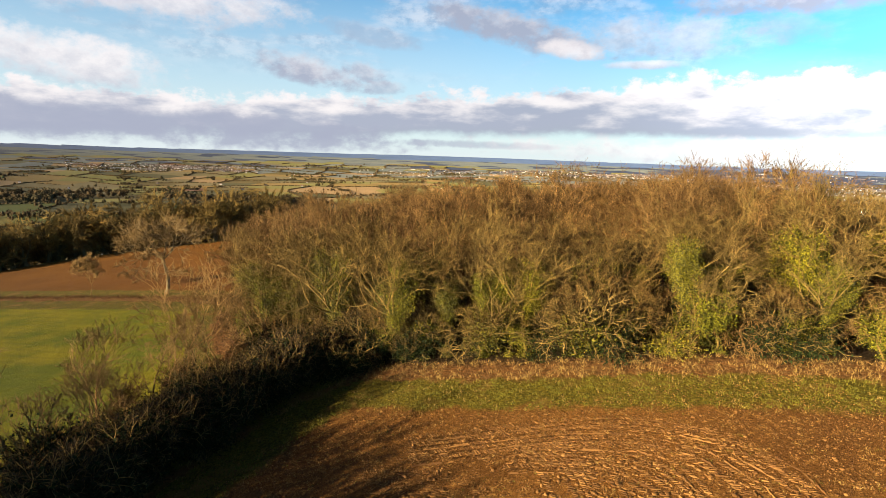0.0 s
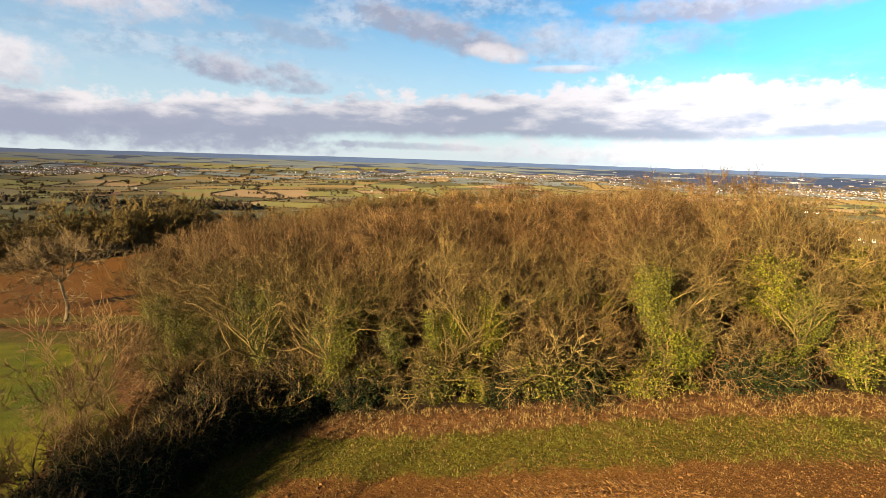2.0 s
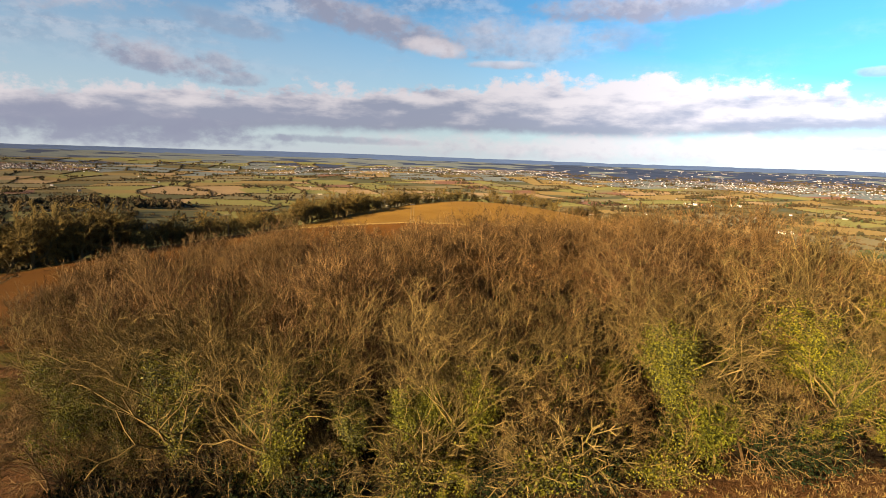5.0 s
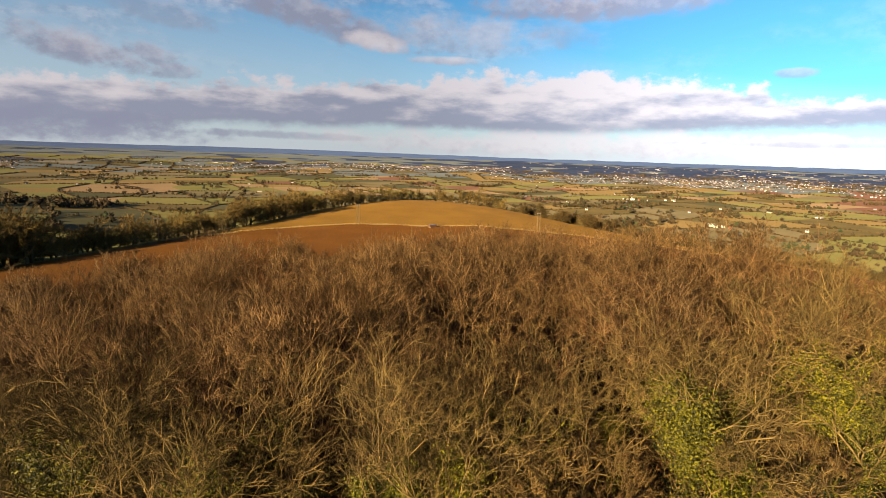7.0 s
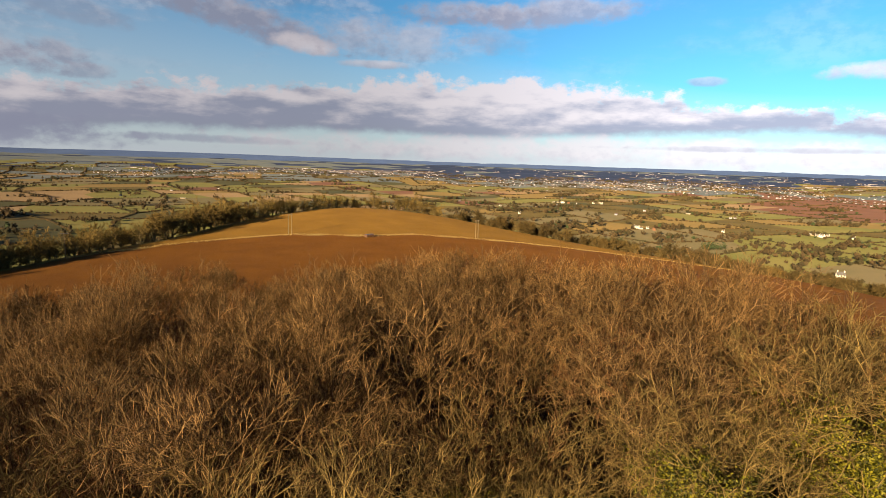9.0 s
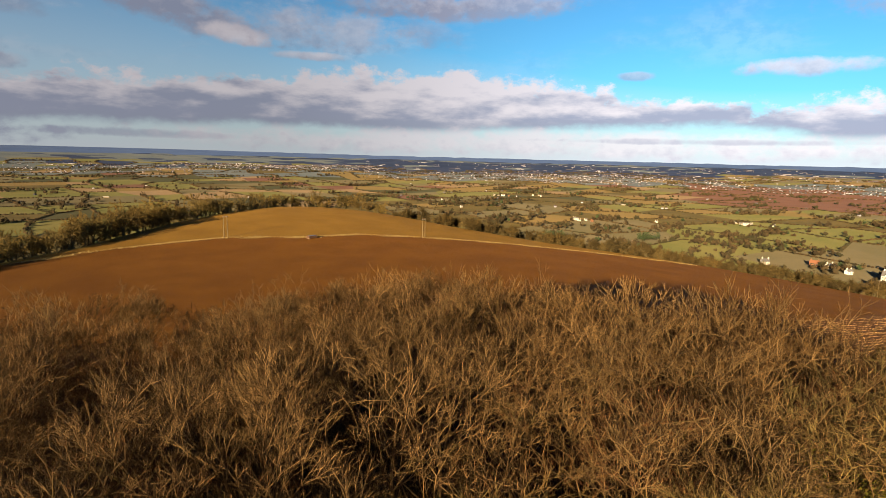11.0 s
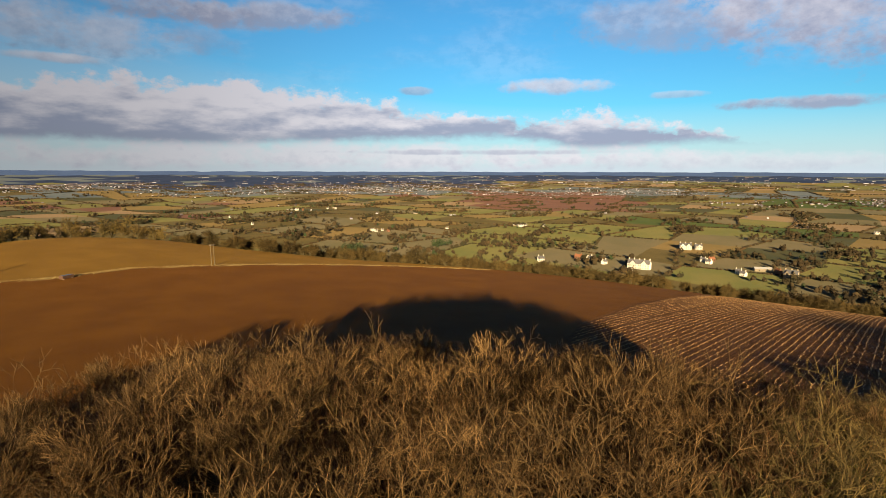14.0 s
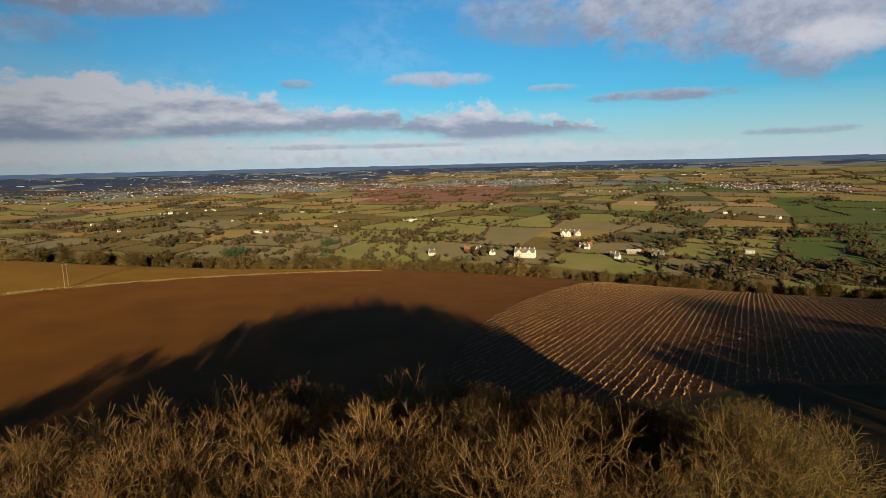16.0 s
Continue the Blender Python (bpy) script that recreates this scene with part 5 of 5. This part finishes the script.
# ---- straw, ruts, clods and grass ----
def make_straw():
    rng = random.Random(51)
    s = Shape()
    head = radians(97)
    ax, ay = math.sin(head), math.cos(head)
    for k in range(-70, 80):
        off = k * 1.9 + rng.gauss(0, 0.18)
        bx, by = 230 - ay * off, 70 + ax * off
        pts = np.array([(bx + ax * q, by + ay * q) for q in np.arange(-170, 190, 1.6)])
        d = inside_of(STUBBLE, pts[:, 0], pts[:, 1])
        reach = np.hypot(pts[:, 0] - O[0], pts[:, 1] - O[1]) - rim(np.arctan2(pts[:, 0] - O[0], pts[:, 1] - O[1]))
        z = height(pts[:, 0], pts[:, 1])
        for (x, y), e, rr, zz in zip(pts, d, reach, z):
            if e > -1 or rr > 20 or rng.random() < 0.04 + 0.16 * math.sin(x * 0.07 + y * 0.21 + k) ** 2:
                continue
            w, h = rng.uniform(0.05, 0.2), rng.uniform(0.04, 0.1)
            sway = 0.4 * math.sin(x * 0.025 + y * 0.03) + 0.06 * math.sin(x * 0.17 + k)
            x, y = x - ay * sway + rng.gauss(0, 0.13), y + ax * sway + rng.gauss(0, 0.13)
            at = len(s.v)
            for q, (u, v) in enumerate(((-1.0, -w), (1.0, -w * 0.8), (1.0, w), (-1.0, w * 0.9))):
                s.v.append(Vector((x + ax * u - ay * v, y + ay * u + ax * v, zz - 0.05 + rng.uniform(-0.02, 0.04))))
            s.v += [Vector((x - ax * 0.7, y - ay * 0.7, zz + h)), Vector((x + ax * 0.6, y + ay * 0.6, zz + h * rng.uniform(0.6, 1.2)))]
            s.f += [tuple(at + i for i in q) for q in ((0, 1, 5, 4), (2, 3, 4, 5), (1, 2, 5), (3, 0, 4))]
    # loose straw between the rows
    for _ in range(9000):
        x, y = rng.uniform(112, 400), rng.uniform(-60, 112)
        if rng.random() > 60 / (x - 80):
            continue
        if float(inside_of(STUBBLE, np.array([x]), np.array([y]))[0]) < -1:
            s.leaf(Vector((x, y, ground(x, y) + 0.03)), rng.uniform(0.1, 0.3), rng)
    stuff("straw_rows", s, "straw", "rows of pale straw and stubble left across the worked field", "straw")


make_straw()


def make_ruts():
    """Tractor tyre marks: raised lugs in curved double bands."""
    rng = random.Random(61)
    s = Shape()
    curves = [
        [(9, 43.6), (14, 43.2), (20, 42.8), (25, 41.4), (28.4, 38.6), (29.8, 34.6), (29.6, 30), (28, 24)],
        [(9, 41.8), (14, 41.3), (19.6, 40.9), (24, 39.6), (26.7, 37.4), (27.9, 34.3), (27.7, 30.2), (26, 24)],
        [(16, 41.0), (20, 40.2), (23, 38.4), (24.8, 35.8), (25, 32), (24, 26)],
        [(15, 39.4), (19, 38.5), (21.6, 36.8), (23, 34.6), (23.1, 31.4), (22, 26)],
        [(17, 41.5), (17.6, 36), (17.2, 30), (16, 22)],
        [(19.2, 41.0), (19.6, 36), (19.2, 30), (18, 22)],
        [(21.4, 40.0), (21.6, 36), (21.0, 30), (20, 22)],
        [(26, 42), (29.6, 39.6), (31.6, 35.5), (31.5, 30), (30, 24)],
        [(6, 40.5), (10, 38.4), (12, 35), (12.6, 30), (12, 24)],
        [(8, 41), (12, 39.0), (14.2, 35.4), (14.7, 30), (14, 24)],
    ]
    arcs = [[(x + 0.9 * k * (x - 10) / 18, y + 0.75 * k) for x, y in curves[i]] for i in (0, 2, 5, 8) for k in (-1.5, -0.8, 0.7, 1.4)]
    for curve in curves + arcs:
        pts = []
        for k in range(len(curve) - 1):
            p0, p1, p2, p3 = curve[max(k - 1, 0)], curve[k], curve[k + 1], curve[min(k + 2, len(curve) - 1)]
            for t in np.arange(0, 1, 0.02):
                pts.append([0.5 * (2 * p1[c] + (p2[c] - p0[c]) * t + (2 * p0[c] - 5 * p1[c] + 4 * p2[c] - p3[c]) * t * t + (3 * p1[c] - p0[c] - 3 * p2[c] + p3[c]) * t**3) for c in (0, 1)])
        pts = np.array(pts)
        run = np.r_[0, np.cumsum(np.hypot(*np.diff(pts, axis=0).T))]
        for q in np.arange(0.3, run[-1] - 0.3, 0.21):
            x, y = np.interp(q, run, pts[:, 0]), np.interp(q, run, pts[:, 1])
            x2, y2 = np.interp(q + 0.2, run, pts[:, 0]), np.interp(q + 0.2, run, pts[:, 1])
            d = Vector((x2 - x, y2 - y, 0)).normalized()
            n = Vector((-d.y, d.x, 0))
            z = ground(x, y)
            for side in (-1, 1):
                if rng.random() < 0.25:
                    continue
                a = Vector((x, y, z)) + n * side * 0.05 + d * rng.uniform(-0.03, 0.03)
                b = Vector((x, y, z)) + n * side * rng.uniform(0.26, 0.42) - d * rng.uniform(0.1, 0.2)
                at = len(s.v)
                h, w = rng.uniform(0.015, 0.07), rng.uniform(0.025, 0.055)
                s.v += [a - d * w, a + d * w, b + d * w, b - d * w]
                s.v += [p + Vector((0, 0, h)) for p in (a - d * w * 0.5, a + d * w * 0.5, b + d * w * 0.5, b - d * w * 0.5)]
                s.f += [tuple(at + i for i in f) for f in ((4, 5, 6, 7), (0, 1, 5, 4), (1, 2, 6, 5), (2, 3, 7, 6), (3, 0, 4, 7))]
            if rng.random() < 0.12:
                e = Vector((x, y, z)) + n * rng.choice((-1, 1)) * rng.uniform(0.5, 0.62)
                s.ball(e, rng.uniform(0.07, 0.16), rng, 0.7, 0.3)
    # berms pushed up beside the wheels
    for curve in curves[:4] + curves[7:8]:
        pts = np.array([[np.interp(t, range(len(curve)), [p[c] for p in curve]) for c in (0, 1)] for t in np.linspace(0, len(curve) - 1, 90)])
        way = np.gradient(pts, axis=0)
        way /= np.hypot(way[:, 0], way[:, 1])[:, None]
        for off in (-0.52, 0.52):
            last = None
            for (x, y), (dx, dy) in zip(pts, way):
                x, y = x - dy * (off + rng.gauss(0, 0.03)), y + dx * (off + rng.gauss(0, 0.03))
                z, w, h = ground(x, y), rng.uniform(0.05, 0.11), rng.uniform(0.0, 0.1)
                at = len(s.v)
                s.v += [Vector((x + dy * w, y - dx * w, z - 0.03)), Vector((x, y, z + h)), Vector((x - dy * w, y + dx * w, z - 0.03))]
                if last is not None and rng.random() < 0.72:
                    s.f += [(last, at, at + 1, last + 1), (last + 1, at + 1, at + 2, last + 2)]
                last = at
    stuff("tyre_marks", s, "clod_soil", "tractor tyre marks pressed in curves into brown soil", "tracks")


make_ruts()


def make_tufts():
    rng = random.Random(71)
    dry, green, clods, brambles, verge = Shape(), Shape(), Shape(), Shape(), Shape()
    x = np.array([rng.uniform(-32, 96) for _ in range(42000)])
    y = np.array([rng.uniform(18, 74) for _ in range(42000)])
    wood, row, past = inside_of(WOOD, x, y), line_distance(SHADED, x, y) + 3.0, inside_of(PASTURE, x, y)
    z = height(x, y)

    def tuft(shape, p, n, size, lean=0.5, thick=0.03):
        for _ in range(n):
            w = Vector((rng.gauss(0, lean), rng.gauss(0, lean), 1)).normalized()
            q = p + Vector((rng.gauss(0, 0.14), rng.gauss(0, 0.14), -0.02))
            shape.spike(q, q + w * size * rng.uniform(0.5, 1.2), thick)

    for a, b, c, w, r, g in zip(x, y, z, wood, row, past):
        p = Vector((a, b, c))
        d = min(abs(w), r)
        if w < -0.5 or g < 0 and r > 4:
            continue
        k = rng.random()
        if d < 3.6:
            if k < 0.30:
                for _ in range(7):
                    e = Vector((rng.gauss(0, 1), rng.gauss(0, 1), rng.uniform(0.1, 1.2))).normalized()
                    brambles.spike(p, p + e * rng.uniform(0.3, 0.9), 0.02)
            elif k < 0.75:
                tuft(dry, p, 5, 0.42)
        elif d < 9:
            if k < 0.6:
                tuft(green, p, 5, 0.26, 0.7, 0.035)
            elif k < 0.68:
                tuft(dry, p, 4, 0.3)
        elif k < 0.34:
            clods.ball(p + Vector((0, 0, 0.02)), 0.03 + 0.12 * rng.random() ** 4, rng, 0.7, 0.4)
        elif k < 0.52:
            tuft(dry, p, 4, 0.22, 1.3)
        elif k < 0.55:
            tuft(green, p, 3, 0.2, 0.9)
    for _ in range(26000):
        a, b = rng.uniform(-8, 42), rng.uniform(26, 47)
        clods.chip((a, b, ground(a, b) + 0.02), 0.02 + 0.06 * rng.random() ** 2.5, rng)
    # long grass on the verge of the far field and on the bank
    for (ax, ay), (bx, by) in zip(BANK, BANK[1:]):
        for k in range(int(math.hypot(bx - ax, by - ay) * 5)):
            t = rng.random()
            u, v = ax + (bx - ax) * t + rng.gauss(0, 0.5), ay + (by - ay) * t + rng.gauss(0, 0.8) + 1.5
            p = Vector((u, v, ground(u, v)))
            for _ in range(4):
                e = Vector((rng.gauss(0, 1), rng.gauss(0, 1), rng.uniform(0.4, 1.5))).normalized()
                brambles.spike(p, p + e * rng.uniform(0.5, 1.3), 0.045)
            tuft(dry, p - Vector((0, 2.2, 0)), 2, 0.4, 0.6, 0.06)
    for line, gap, size in ((TRACK, 1.0, 0.6),):
        for (ax, ay), (bx, by) in zip(line, line[1:]):
            length = math.hypot(bx - ax, by - ay)
            for k in range(int(length / gap * 3)):
                t = rng.random()
                u, v = ax + (bx - ax) * t + rng.gauss(0, 1.0), ay + (by - ay) * t + rng.gauss(0, 1.0)
                tuft(verge, Vector((u, v, ground(u, v))), 3, size, 0.6, 0.13)
    stuff("dry_grass", dry, "dry_grass", "tufts of straw-coloured dead grass", "grass")
    stuff("verge_grass", verge, "verge_grass", "pale dead grass along the field verge and the bank", "grass")
    stuff("green_grass", green, "green_grass", "short green grass tufts on the headland", "grass")
    stuff("soil_clods", clods, "clod_soil", "brown clods of earth on the field", "soil")
    stuff("brambles", brambles, "bramble", "low brown brambles and dead stems", "brambles")


make_tufts()
